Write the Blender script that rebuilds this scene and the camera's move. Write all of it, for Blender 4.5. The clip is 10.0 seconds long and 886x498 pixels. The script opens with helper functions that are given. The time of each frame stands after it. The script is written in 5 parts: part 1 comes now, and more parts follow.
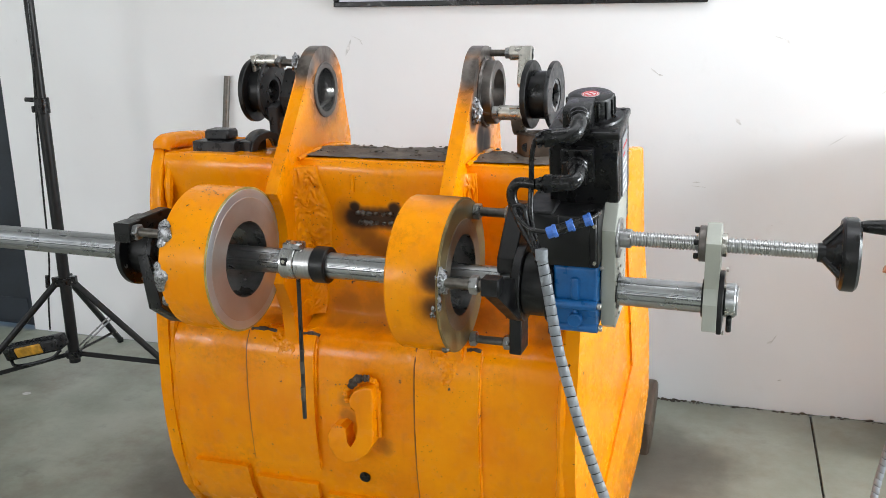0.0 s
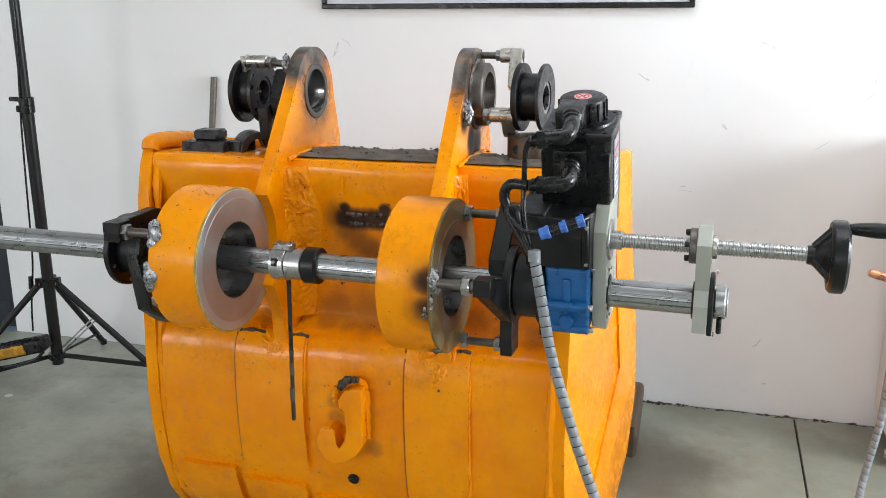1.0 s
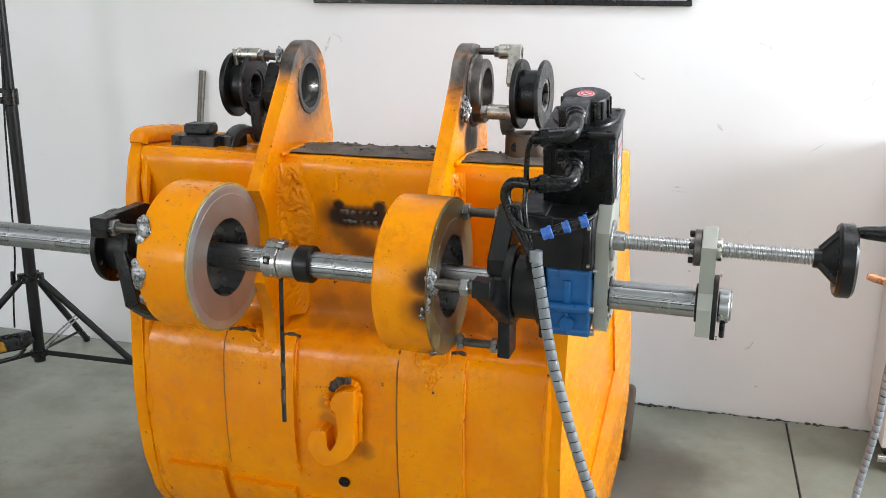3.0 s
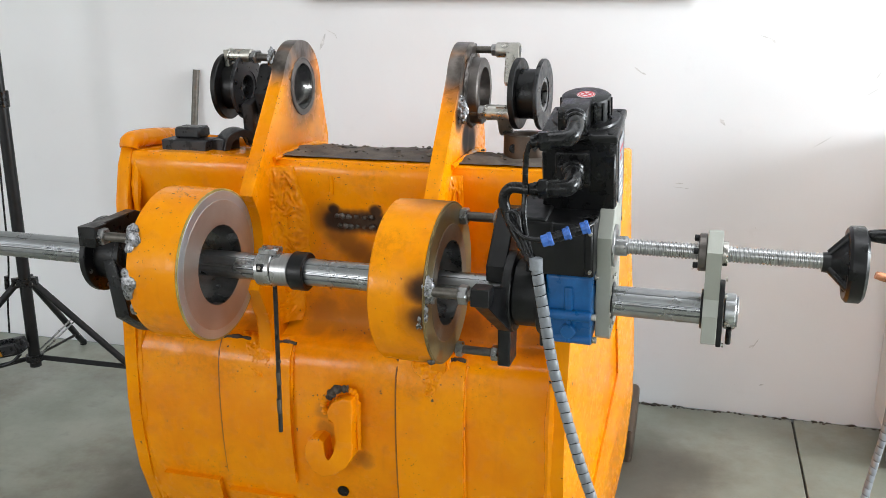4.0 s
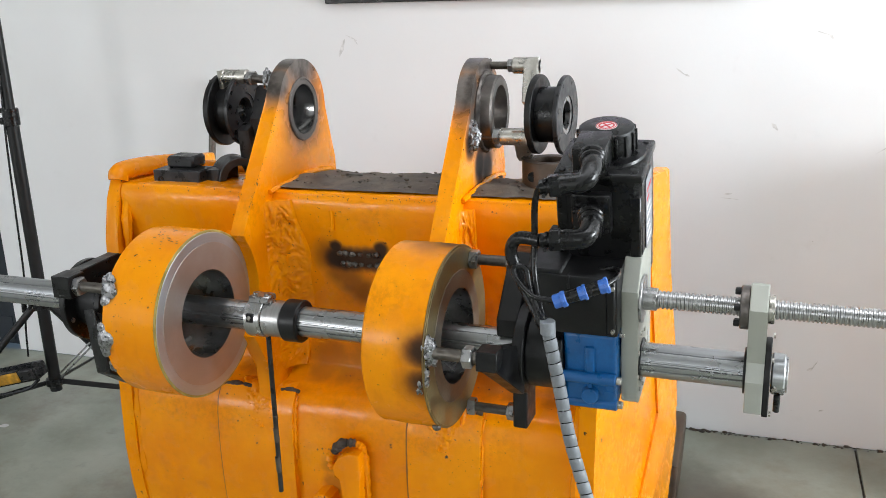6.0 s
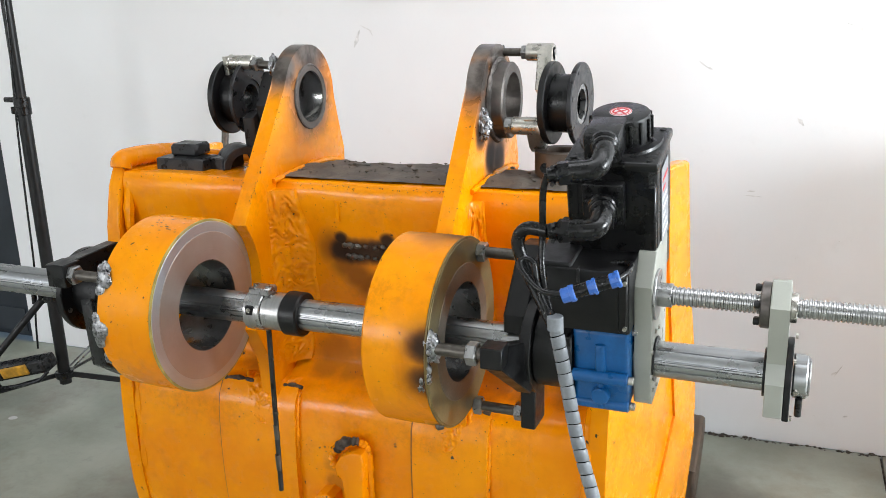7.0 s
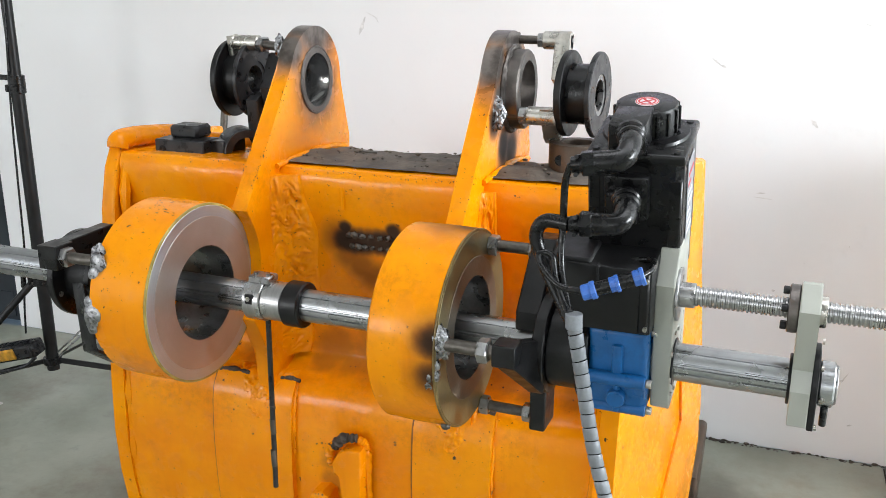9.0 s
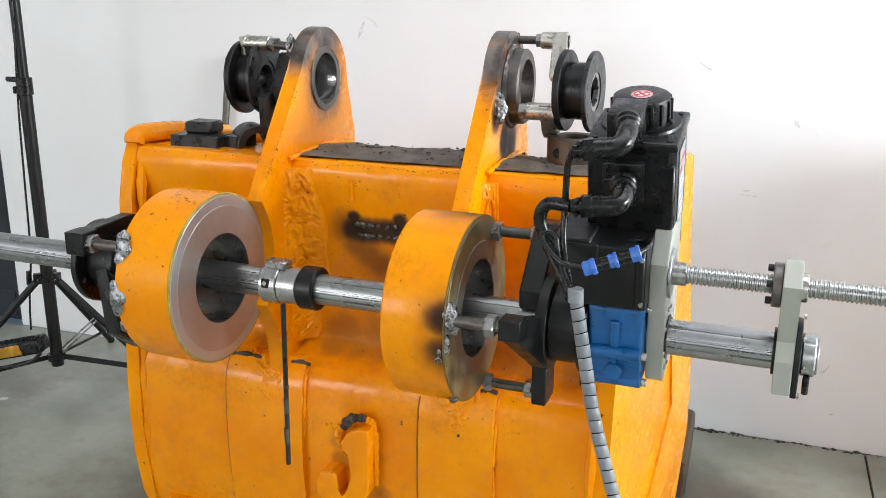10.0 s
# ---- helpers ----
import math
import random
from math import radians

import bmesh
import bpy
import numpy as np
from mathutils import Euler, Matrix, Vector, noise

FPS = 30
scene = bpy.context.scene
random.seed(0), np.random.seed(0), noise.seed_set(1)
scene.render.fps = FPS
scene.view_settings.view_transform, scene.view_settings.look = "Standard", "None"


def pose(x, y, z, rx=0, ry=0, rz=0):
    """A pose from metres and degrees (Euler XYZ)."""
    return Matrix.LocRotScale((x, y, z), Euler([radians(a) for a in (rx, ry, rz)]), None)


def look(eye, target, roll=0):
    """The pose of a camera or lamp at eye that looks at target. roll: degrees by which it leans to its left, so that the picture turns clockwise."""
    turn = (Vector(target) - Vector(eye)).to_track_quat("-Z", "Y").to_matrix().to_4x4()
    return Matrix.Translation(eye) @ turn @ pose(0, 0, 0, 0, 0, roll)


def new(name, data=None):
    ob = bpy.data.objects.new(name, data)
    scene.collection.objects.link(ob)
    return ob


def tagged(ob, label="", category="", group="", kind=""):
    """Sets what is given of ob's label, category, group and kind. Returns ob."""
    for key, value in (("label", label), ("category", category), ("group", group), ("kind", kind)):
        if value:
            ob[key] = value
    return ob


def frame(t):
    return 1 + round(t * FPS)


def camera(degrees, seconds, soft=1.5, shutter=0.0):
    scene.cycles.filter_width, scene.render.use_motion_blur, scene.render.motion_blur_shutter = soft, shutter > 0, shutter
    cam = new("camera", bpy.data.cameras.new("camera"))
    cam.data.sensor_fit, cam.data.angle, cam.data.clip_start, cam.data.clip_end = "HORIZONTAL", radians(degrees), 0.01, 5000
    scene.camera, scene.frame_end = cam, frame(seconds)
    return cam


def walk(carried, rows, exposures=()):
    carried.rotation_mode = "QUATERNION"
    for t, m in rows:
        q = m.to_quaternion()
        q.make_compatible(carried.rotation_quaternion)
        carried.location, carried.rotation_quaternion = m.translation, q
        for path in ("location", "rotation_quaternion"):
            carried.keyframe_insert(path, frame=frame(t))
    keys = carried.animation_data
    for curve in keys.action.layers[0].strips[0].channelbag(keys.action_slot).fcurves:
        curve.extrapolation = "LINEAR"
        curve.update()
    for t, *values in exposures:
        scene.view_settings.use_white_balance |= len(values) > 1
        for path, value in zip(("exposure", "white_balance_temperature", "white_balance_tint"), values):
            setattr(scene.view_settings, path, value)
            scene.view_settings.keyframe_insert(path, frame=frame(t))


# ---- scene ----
cam = camera(51.71, 10.0, soft=0.85)
ROWS = [
    (0.0, 0.0, 0.0, 1.7089, 74.769, 0.859, 17.446),
    (0.5, -0.0121, -0.0148, 1.7066, 75.008, 0.622, 16.754),
    (1.0, -0.0215, -0.0108, 1.7021, 75.035, 0.294, 16.408),
    (1.5, -0.0341, -0.0033, 1.7002, 74.967, -0.01, 16.226),
    (2.0, -0.0497, 0.0083, 1.6973, 74.95, -0.328, 15.988),
    (2.5, -0.0609, 0.0211, 1.6908, 74.974, -0.647, 15.708),
    (4.0, -0.0758, 0.0925, 1.7079, 74.424, 0.128, 15.475),
    (4.5, -0.0824, 0.2201, 1.7665, 73.978, 0.707, 15.873),
    (5.0, -0.0847, 0.2985, 1.782, 73.604, 1.256, 16.511),
    (5.5, -0.0663, 0.3412, 1.7823, 73.454, 1.662, 17.513),
    (7.0, -0.043, 0.4575, 1.7336, 73.488, 1.576, 20.097),
    (7.5, -0.0675, 0.4904, 1.7226, 73.366, 1.044, 20.316),
    (8.0, -0.0892, 0.5043, 1.7099, 73.294, 0.536, 20.307),
    (8.5, -0.1017, 0.5158, 1.7047, 73.256, 0.12, 20.216),
    (9.0, -0.1017, 0.5109, 1.7029, 73.289, -0.165, 20.072),
    (9.5, -0.0969, 0.4636, 1.6986, 73.536, -0.382, 19.713),
    (10.0, -0.1001, 0.3814, 1.689, 73.856, -0.333, 19.207),
]
# the picture brightens a little on the way
EXPOSURES = [(0.0, -0.03), (4.0, -0.03), (4.8, -0.09), (5.6, -0.09), (7.2, 0.15), (10.0, 0.15)]
walk(cam, [(t, pose(x, y, z, rx, ry, rz)) for t, x, y, z, rx, ry, rz in ROWS], EXPOSURES)

# ---- world and light ----
world = bpy.data.worlds.new("sky")
scene.world = world
world.use_nodes = True
wn = world.node_tree
sky = wn.nodes.new("ShaderNodeTexSky")
sky.sky_type, sky.sun_disc = "NISHITA", False
sky.sun_elevation, sky.sun_rotation = radians(42), radians(200)
wn.links.new(sky.outputs[0], wn.nodes["Background"].inputs[0])
wn.nodes["Background"].inputs[1].default_value = 0.12

ROOM_X0, ROOM_X1, ROOM_Y0, WALL_Y, ROOM_H = -6.5, 5.0, -5.0, 3.83, 3.9


def window_light(name, eye, target, w, h, watts, col=(0.97, 0.985, 1.0)):
    lamp = bpy.data.lights.new(name, "AREA")
    lamp.shape, lamp.size, lamp.size_y, lamp.energy, lamp.color = "RECTANGLE", w, h, watts, col
    ob = new(name, lamp)
    ob.matrix_world = look(eye, target)
    return ob


# daylight through the window openings
window_light("window_light_south_a", (-4.8, -4.9, 2.35), (-1.2, 2.6, 1.2), 1.9, 1.7, 118)
window_light("window_light_south_b", (0.4, -4.9, 2.2), (0.4, 3, 1.4), 2.8, 2.0, 32)
window_light("window_light_west", (-6.4, -1.2, 2.1), (0, -0.4, 1.2), 3.0, 2.2, 28)
window_light("window_light_east", (4.9, 2.3, 2.05), (0, 2.75, 2.0), 2.1, 1.5, 340, (0.89, 0.955, 1.0))

# unseen overhead lamp, added to brighten the wall and upward faces
window_light("roof_light", (0.6, 1.9, 3.88), (0.6, 1.95, 0), 3.2, 1.3, 52)

# ---- materials ----


def nodes_of(name, rough=0.5, metal=0.0):
    m = bpy.data.materials.new(name)
    m.use_nodes = True
    nt = m.node_tree
    b = nt.nodes["Principled BSDF"]
    b.inputs["Roughness"].default_value, b.inputs["Metallic"].default_value = rough, metal
    return m, nt, b


def mix(nt, fac, a, b, kind="MIX"):
    n = nt.nodes.new("ShaderNodeMix")
    n.data_type, n.blend_type = "RGBA", kind
    for s, v in ((n.inputs[0], fac), (n.inputs[6], a), (n.inputs[7], b)):
        if isinstance(v, (tuple, list)):
            s.default_value = (*v[:3], 1)
        elif isinstance(v, (int, float)):
            s.default_value = v
        else:
            nt.links.new(v, s)
    return n.outputs[2]


def noise_of(nt, scale, detail=5, rough=0.55, stretch=None):
    g = nt.nodes.new("ShaderNodeNewGeometry")
    out = g.outputs["Position"]
    if stretch:
        mp = nt.nodes.new("ShaderNodeMapping")
        mp.inputs["Scale"].default_value = stretch
        nt.links.new(out, mp.inputs[0])
        out = mp.outputs[0]
    n = nt.nodes.new("ShaderNodeTexNoise")
    n.inputs["Scale"].default_value, n.inputs["Detail"].default_value, n.inputs["Roughness"].default_value = scale, detail, rough
    nt.links.new(out, n.inputs["Vector"])
    return n.outputs[0]


def ramp(nt, val, lo, hi, a=0.0, b=1.0, smooth=True):
    n = nt.nodes.new("ShaderNodeMapRange")
    n.interpolation_type = "SMOOTHSTEP" if smooth else "LINEAR"
    nt.links.new(val, n.inputs[0])
    for i, v in ((1, lo), (2, hi), (3, a), (4, b)):
        n.inputs[i].default_value = v
    return n.outputs[0]


def calc(nt, op, a, b):
    n = nt.nodes.new("ShaderNodeMath")
    n.operation = op
    for s, v in zip(n.inputs, (a, b)):
        if isinstance(v, (int, float)):
            s.default_value = v
        else:
            nt.links.new(v, s)
    return n.outputs[0]


def bump(nt, b, height, strength, dist=0.01):
    n = nt.nodes.new("ShaderNodeBump")
    n.inputs["Strength"].default_value, n.inputs["Distance"].default_value = strength, dist
    nt.links.new(height, n.inputs["Height"])
    nt.links.new(n.outputs[0], b.inputs["Normal"])


def plain(name, col, rough=0.5, metal=0.0, var=0.25, scale=30.0, bumps=0.15, fine=180.0, rvar=0.12, stretch=None):
    """A surface with broad stains and fine grain."""
    m, nt, b = nodes_of(name, rough, metal)
    big, small = noise_of(nt, scale, stretch=stretch), noise_of(nt, fine, 3, stretch=stretch)
    c = mix(nt, ramp(nt, big, 0.3, 0.7), [v * (1 - var) for v in col], [min(1, v * (1 + var)) for v in col])
    c = mix(nt, ramp(nt, small, 0.35, 0.75, 0, 0.35), c, [v * 0.7 for v in col])
    nt.links.new(c, b.inputs["Base Color"])
    nt.links.new(ramp(nt, big, 0.3, 0.7, max(0.03, rough - rvar), min(1, rough + rvar)), b.inputs["Roughness"])
    if max(col) < 0.05:
        b.inputs["Specular IOR Level"].default_value = 0.35
    if bumps:
        bump(nt, b, small, bumps, 0.002)
    return m


def near(nt, spots, wobble):
    """1 at the centres of the given spots (x, y, z, radius), fading to 0 at their radius, with a ragged rim."""
    g = nt.nodes.new("ShaderNodeNewGeometry")
    total = None
    for x, y, z, r in spots:
        d = nt.nodes.new("ShaderNodeVectorMath")
        d.operation = "DISTANCE"
        nt.links.new(g.outputs["Position"], d.inputs[0])
        d.inputs[1].default_value = (x, y, z)
        v = calc(nt, "ADD", calc(nt, "DIVIDE", d.outputs["Value"], r), wobble)
        v = ramp(nt, v, 0.35, 1.30, 1.0, 0.0)
        total = v if total is None else calc(nt, "MAXIMUM", total, v)
    return total


def yellow_paint(name, burns=(), bare=(), dirt_shade=(), drip=1.0, gloss=1.0, soot=()):
    """Thick glossy orange-yellow machine paint with chips; burns: scorched spots, bare: paint worn or ground off,
    dirt_shade: brown dirt and painted shade.
    """
    m, nt, b = nodes_of(name, 0.3)
    big = noise_of(nt, 5.0, 4)
    mid = noise_of(nt, 22.0, 5)
    fine = noise_of(nt, 140.0, 3)
    c = mix(nt, ramp(nt, big, 0.3, 0.7), (0.86, 0.258, 0.0003), (0.95, 0.335, 0.0005))
    c = mix(nt, ramp(nt, mid, 0.5, 0.78, 0, 0.30), c, (0.70, 0.215, 0.001))
    streak = noise_of(nt, 9.0, 4, stretch=(3.0, 3.0, 0.5))
    c = mix(nt, ramp(nt, streak, 0.58, 0.8, 0, 0.25), c, (0.60, 0.150, 0.002))
    soil = calc(nt, "MULTIPLY", ramp(nt, noise_of(nt, 3.2, 6, 0.7), 0.48, 0.72), ramp(nt, noise_of(nt, 70.0, 5, 0.7), 0.38, 0.66))
    c = mix(nt, calc(nt, "MULTIPLY", soil, 0.45), c, (0.42, 0.115, 0.004))
    chips = ramp(nt, calc(nt, "MULTIPLY", noise_of(nt, 55.0, 4), ramp(nt, mid, 0.45, 0.6, 0.55, 1.05)), 0.705, 0.73)
    c = mix(nt, chips, c, (0.03, 0.022, 0.018))
    pits = ramp(nt, calc(nt, "MULTIPLY", noise_of(nt, 150.0, 2), ramp(nt, big, 0.35, 0.65, 0.86, 1.06)), 0.735, 0.765)
    c = mix(nt, pits, c, (0.05, 0.026, 0.012))
    rough = ramp(nt, mid, 0.3, 0.7, 0.16, 0.32)
    wob = calc(nt, "MULTIPLY", calc(nt, "SUBTRACT", noise_of(nt, 34.0, 6, 0.65), 0.5), 0.9)
    soft = calc(nt, "MULTIPLY", calc(nt, "SUBTRACT", noise_of(nt, 18.0, 5, 0.6), 0.5), 0.42)
    metal = None
    if dirt_shade:
        f = near(nt, dirt_shade, wob)
        c = mix(nt, calc(nt, "MULTIPLY", f, 0.55), c, (0.22, 0.070, 0.010))
        rough = calc(nt, "ADD", rough, calc(nt, "MULTIPLY", f, 0.3))
    if bare:
        f = near(nt, bare, soft)
        c = mix(nt, f, c, mix(nt, ramp(nt, mid, 0.35, 0.65), (0.085, 0.072, 0.064), (0.20, 0.175, 0.16)))
        metal = calc(nt, "MULTIPLY", f, 0.75)
        rough = calc(nt, "ADD", rough, calc(nt, "MULTIPLY", f, 0.12))
    if soot:
        f = near(nt, soot, soft)
        c = mix(nt, calc(nt, "MULTIPLY", f, 0.62), c, (0.050, 0.022, 0.008))
        rough = calc(nt, "ADD", rough, calc(nt, "MULTIPLY", f, 0.25))
    if burns:
        f = near(nt, burns, soft)
        c = mix(nt, calc(nt, "MULTIPLY", ramp(nt, f, 0.0, 0.6), 0.5), c, (0.22, 0.065, 0.008))
        c = mix(nt, calc(nt, "MULTIPLY", ramp(nt, f, 0.12, 1.0), 0.94), c, (0.014, 0.012, 0.011))
        rough = calc(nt, "ADD", rough, calc(nt, "MULTIPLY", f, 0.4))
    nt.links.new(c, b.inputs["Base Color"])
    nt.links.new(rough, b.inputs["Roughness"])
    if metal is not None:
        nt.links.new(metal, b.inputs["Metallic"])
    b.inputs["Specular IOR Level"].default_value = 0.19 * gloss
    b.inputs["Coat Weight"].default_value = 0.13 * gloss
    b.inputs["Coat Roughness"].default_value = 0.08
    h = calc(nt, "ADD", calc(nt, "MULTIPLY", mid, 0.8), calc(nt, "MULTIPLY", fine, 0.18 if drip > 0.5 else 0.0))
    h = calc(nt, "ADD", h, calc(nt, "MULTIPLY", noise_of(nt, 8.5, 3), 2.2))
    bump(nt, b, h, 0.42 * drip, 0.005)
    return m


def turned(name, col, rough, axis="x", scale=260.0):
    """Machined steel: fine tool lines across the axis."""
    m, nt, b = nodes_of(name, rough, 1.0)
    st = {"x": (1, 0.03, 0.03), "z": (0.03, 0.03, 1), "long": (0.012, 1, 1)}[axis]
    lines = noise_of(nt, scale, 3, stretch=st)
    big = noise_of(nt, 14.0, 5)
    c = mix(nt, ramp(nt, lines, 0.3, 0.7), [v * 0.8 for v in col], col)
    c = mix(nt, ramp(nt, big, 0.5, 0.75, 0, 0.5), c, [v * 0.5 for v in col])
    nt.links.new(c, b.inputs["Base Color"])
    nt.links.new(ramp(nt, big, 0.3, 0.7, rough * 0.75, rough * 1.35), b.inputs["Roughness"])
    bump(nt, b, lines, 0.08, 0.001)
    return m


def faced(name, col, tint, rough, cy, cz):
    """A lathe-faced ring: fine concentric tool lines round (cy, cz), heat tint in broad patches."""
    m, nt, b = nodes_of(name, rough, 0.72)
    g = nt.nodes.new("ShaderNodeNewGeometry")
    flat = nt.nodes.new("ShaderNodeVectorMath")
    flat.operation = "MULTIPLY"
    nt.links.new(g.outputs["Position"], flat.inputs[0])
    flat.inputs[1].default_value = (0, 1, 1)
    d = nt.nodes.new("ShaderNodeVectorMath")
    d.operation = "DISTANCE"
    nt.links.new(flat.outputs[0], d.inputs[0])
    d.inputs[1].default_value = (0, cy, cz)
    n = nt.nodes.new("ShaderNodeTexNoise")
    n.noise_dimensions = "1D"
    n.inputs["Scale"].default_value, n.inputs["Detail"].default_value = 420.0, 3.0
    nt.links.new(d.outputs["Value"], n.inputs["W"])
    c = mix(nt, ramp(nt, noise_of(nt, 8.0, 4), 0.32, 0.62), col, tint)
    c = mix(nt, ramp(nt, n.outputs[0], 0.4, 0.7, 0, 0.14), c, [v * 0.6 for v in col])
    nt.links.new(c, b.inputs["Base Color"])
    b.inputs["Anisotropic"].default_value = 0.55
    t = nt.nodes.new("ShaderNodeTangent")
    t.direction_type, t.axis = "RADIAL", "X"
    nt.links.new(t.outputs[0], b.inputs["Tangent"])
    bump(nt, b, n.outputs[0], 0.04, 0.001)
    return m


STEEL = turned("bright_steel", (0.50, 0.50, 0.50), 0.30)
BARSTEEL = turned("ground_bar_steel", (0.44, 0.45, 0.46), 0.30, "long", 120.0)
NICKEL = plain("nickel_steel", (0.50, 0.48, 0.44), 0.32, 0.9, 0.12, 40, 0.05)
BOLT = plain("bolt_steel", (0.135, 0.122, 0.108), 0.42, 0.85, 0.25, 60, 0.1)
NUT = plain("nut_steel", (0.36, 0.36, 0.36), 0.35, 0.9, 0.2, 60, 0.1)
WELD = plain("weld_metal", (0.30, 0.30, 0.31), 0.33, 1.0, 0.5, 110, 0.45, 260)
WELD_DARK = plain("burnt_weld_metal", (0.11, 0.10, 0.09), 0.4, 0.9, 0.5, 90, 0.6, 260)
FACE_OX = plain("oxidised_steel", (0.20, 0.165, 0.125), 0.45, 0.6, 0.35, 16, 0.15)
FACE_OLIVE = plain("olive_stained_steel", (0.22, 0.175, 0.085), 0.40, 0.55, 0.30, 20, 0.12)
RIM_A = faced("faced_rim_steel", (0.55, 0.60, 0.66), (0.50, 0.52, 0.55), 0.30, 2.05, 1.059)
INNER_A = faced("faced_tinted_steel", (0.52, 0.49, 0.47), (0.44, 0.385, 0.35), 0.34, 2.05, 1.059)
GRIT = plain("oily_grit", (0.115, 0.095, 0.077), 0.75, 0.0, 0.45, 22, 0.8, 120, 0.1)
BORE = plain("bore_steel", (0.20, 0.20, 0.20), 0.33, 0.95, 0.25, 20, 0.06)
RINGM = plain("gunmetal_ring_steel", (0.15, 0.135, 0.125), 0.42, 0.8, 0.3, 25, 0.15)
BLACK = plain("blackened_steel", (0.006, 0.006, 0.0065), 0.40, 0.0, 0.35, 30, 0.08)
BLACK2 = plain("black_paint", (0.005, 0.005, 0.0055), 0.34, 0.0, 0.3, 25, 0.1)
MOTOR = plain("black_motor_coating", (0.0055, 0.0055, 0.006), 0.30, 0.0, 0.2, 40, 0.10, 400)
RUBBER = plain("black_rubber", (0.006, 0.006, 0.0065), 0.27, 0.0, 0.25, 60, 0.15)
GREYP = plain("grey_green_coating", (0.40, 0.41, 0.365), 0.36, 0.1, 0.05, 12, 0.03, 900)
BLUE = plain("blue_cast_paint", (0.004, 0.098, 0.30), 0.36, 0.0, 0.16, 25, 0.25, 150)
BLUEP = plain("blue_plastic", (0.045, 0.15, 0.52), 0.32, 0.0, 0.08, 40, 0.03)
SPIRAL = plain("grey_plastic", (0.22, 0.235, 0.255), 0.42, 0.0, 0.12, 20, 0.08)
OXIDE = plain("black_oxide_steel", (0.030, 0.030, 0.032), 0.36, 0.3, 0.3, 35, 0.1)
DIRT = plain("dark_gritty_dirt", (0.055, 0.042, 0.032), 0.9, 0.0, 0.6, 35, 1.0, 160, 0.05)
BROWN = plain("rusty_brown_steel", (0.085, 0.058, 0.04), 0.5, 0.4, 0.3, 25, 0.2)
COPPER = plain("copper", (0.72, 0.32, 0.18), 0.32, 1.0, 0.15, 40, 0.1)
STAND = plain("black_anodised_aluminium", (0.009, 0.009, 0.0095), 0.4, 0.1, 0.25, 30, 0.05)
WHITE = plain("white_label", (0.75, 0.74, 0.74), 0.45, 0.0, 0.05, 40, 0.0)
RED = plain("red_print", (0.55, 0.03, 0.04), 0.45, 0.0, 0.08, 60, 0.0)
LABELG = plain("grey_label", (0.32, 0.33, 0.36), 0.4, 0.2, 0.1, 60, 0.0)
POSTER = plain("pale_lilac_poster", (0.62, 0.60, 0.70), 0.5, 0.0, 0.04, 3, 0.0)
CEIL = plain("ceiling_paint", (0.70, 0.70, 0.69), 0.8, 0.0, 0.05, 2, 0.1)
DOORM = plain("dark_slate_door_paint", (0.030, 0.037, 0.047), 0.45, 0.0, 0.2, 6, 0.1)
SCUFF = plain("grey_scuff", (0.71, 0.70, 0.695), 0.8, 0.0, 0.2, 40, 0.2)
EDGE_SHADE = plain("dark_orange_edge_shade", (0.19, 0.056, 0.004), 0.6, 0.0, 0.4, 30, 0.3)
OLIVE = plain("olive_paint_edge", (0.36, 0.28, 0.07), 0.4, 0.0, 0.3, 30, 0.2)
EDGE_B = plain("brown_olive_edge", (0.16, 0.105, 0.03), 0.45, 0.2, 0.35, 30, 0.2)
BORED = turned("bright_bored_steel", (0.72, 0.72, 0.72), 0.20)
TOOLY = plain("worn_yellow_plastic", (0.55, 0.28, 0.02), 0.5, 0.0, 0.4, 30, 0.2)


def wall_paint():
    m, nt, b = nodes_of("white_wall_paint", 0.62)
    big, mid = noise_of(nt, 0.9, 4), noise_of(nt, 7.0, 6, 0.65)
    c = mix(nt, ramp(nt, big, 0.3, 0.7), (0.805, 0.80, 0.807), (0.855, 0.86, 0.873))
    c = mix(nt, ramp(nt, mid, 0.60, 0.85, 0, 0.22), c, (0.60, 0.575, 0.56))
    sp = noise_of(nt, 60.0, 2)
    c = mix(nt, ramp(nt, calc(nt, "MULTIPLY", sp, ramp(nt, mid, 0.4, 0.7, 0.7, 1.1)), 0.79, 0.83, 0, 0.5), c, (0.40, 0.36, 0.33))
    nt.links.new(c, b.inputs["Base Color"])
    bump(nt, b, calc(nt, "ADD", mid, calc(nt, "MULTIPLY", noise_of(nt, 90.0, 3), 0.25)), 0.12, 0.006)
    return m


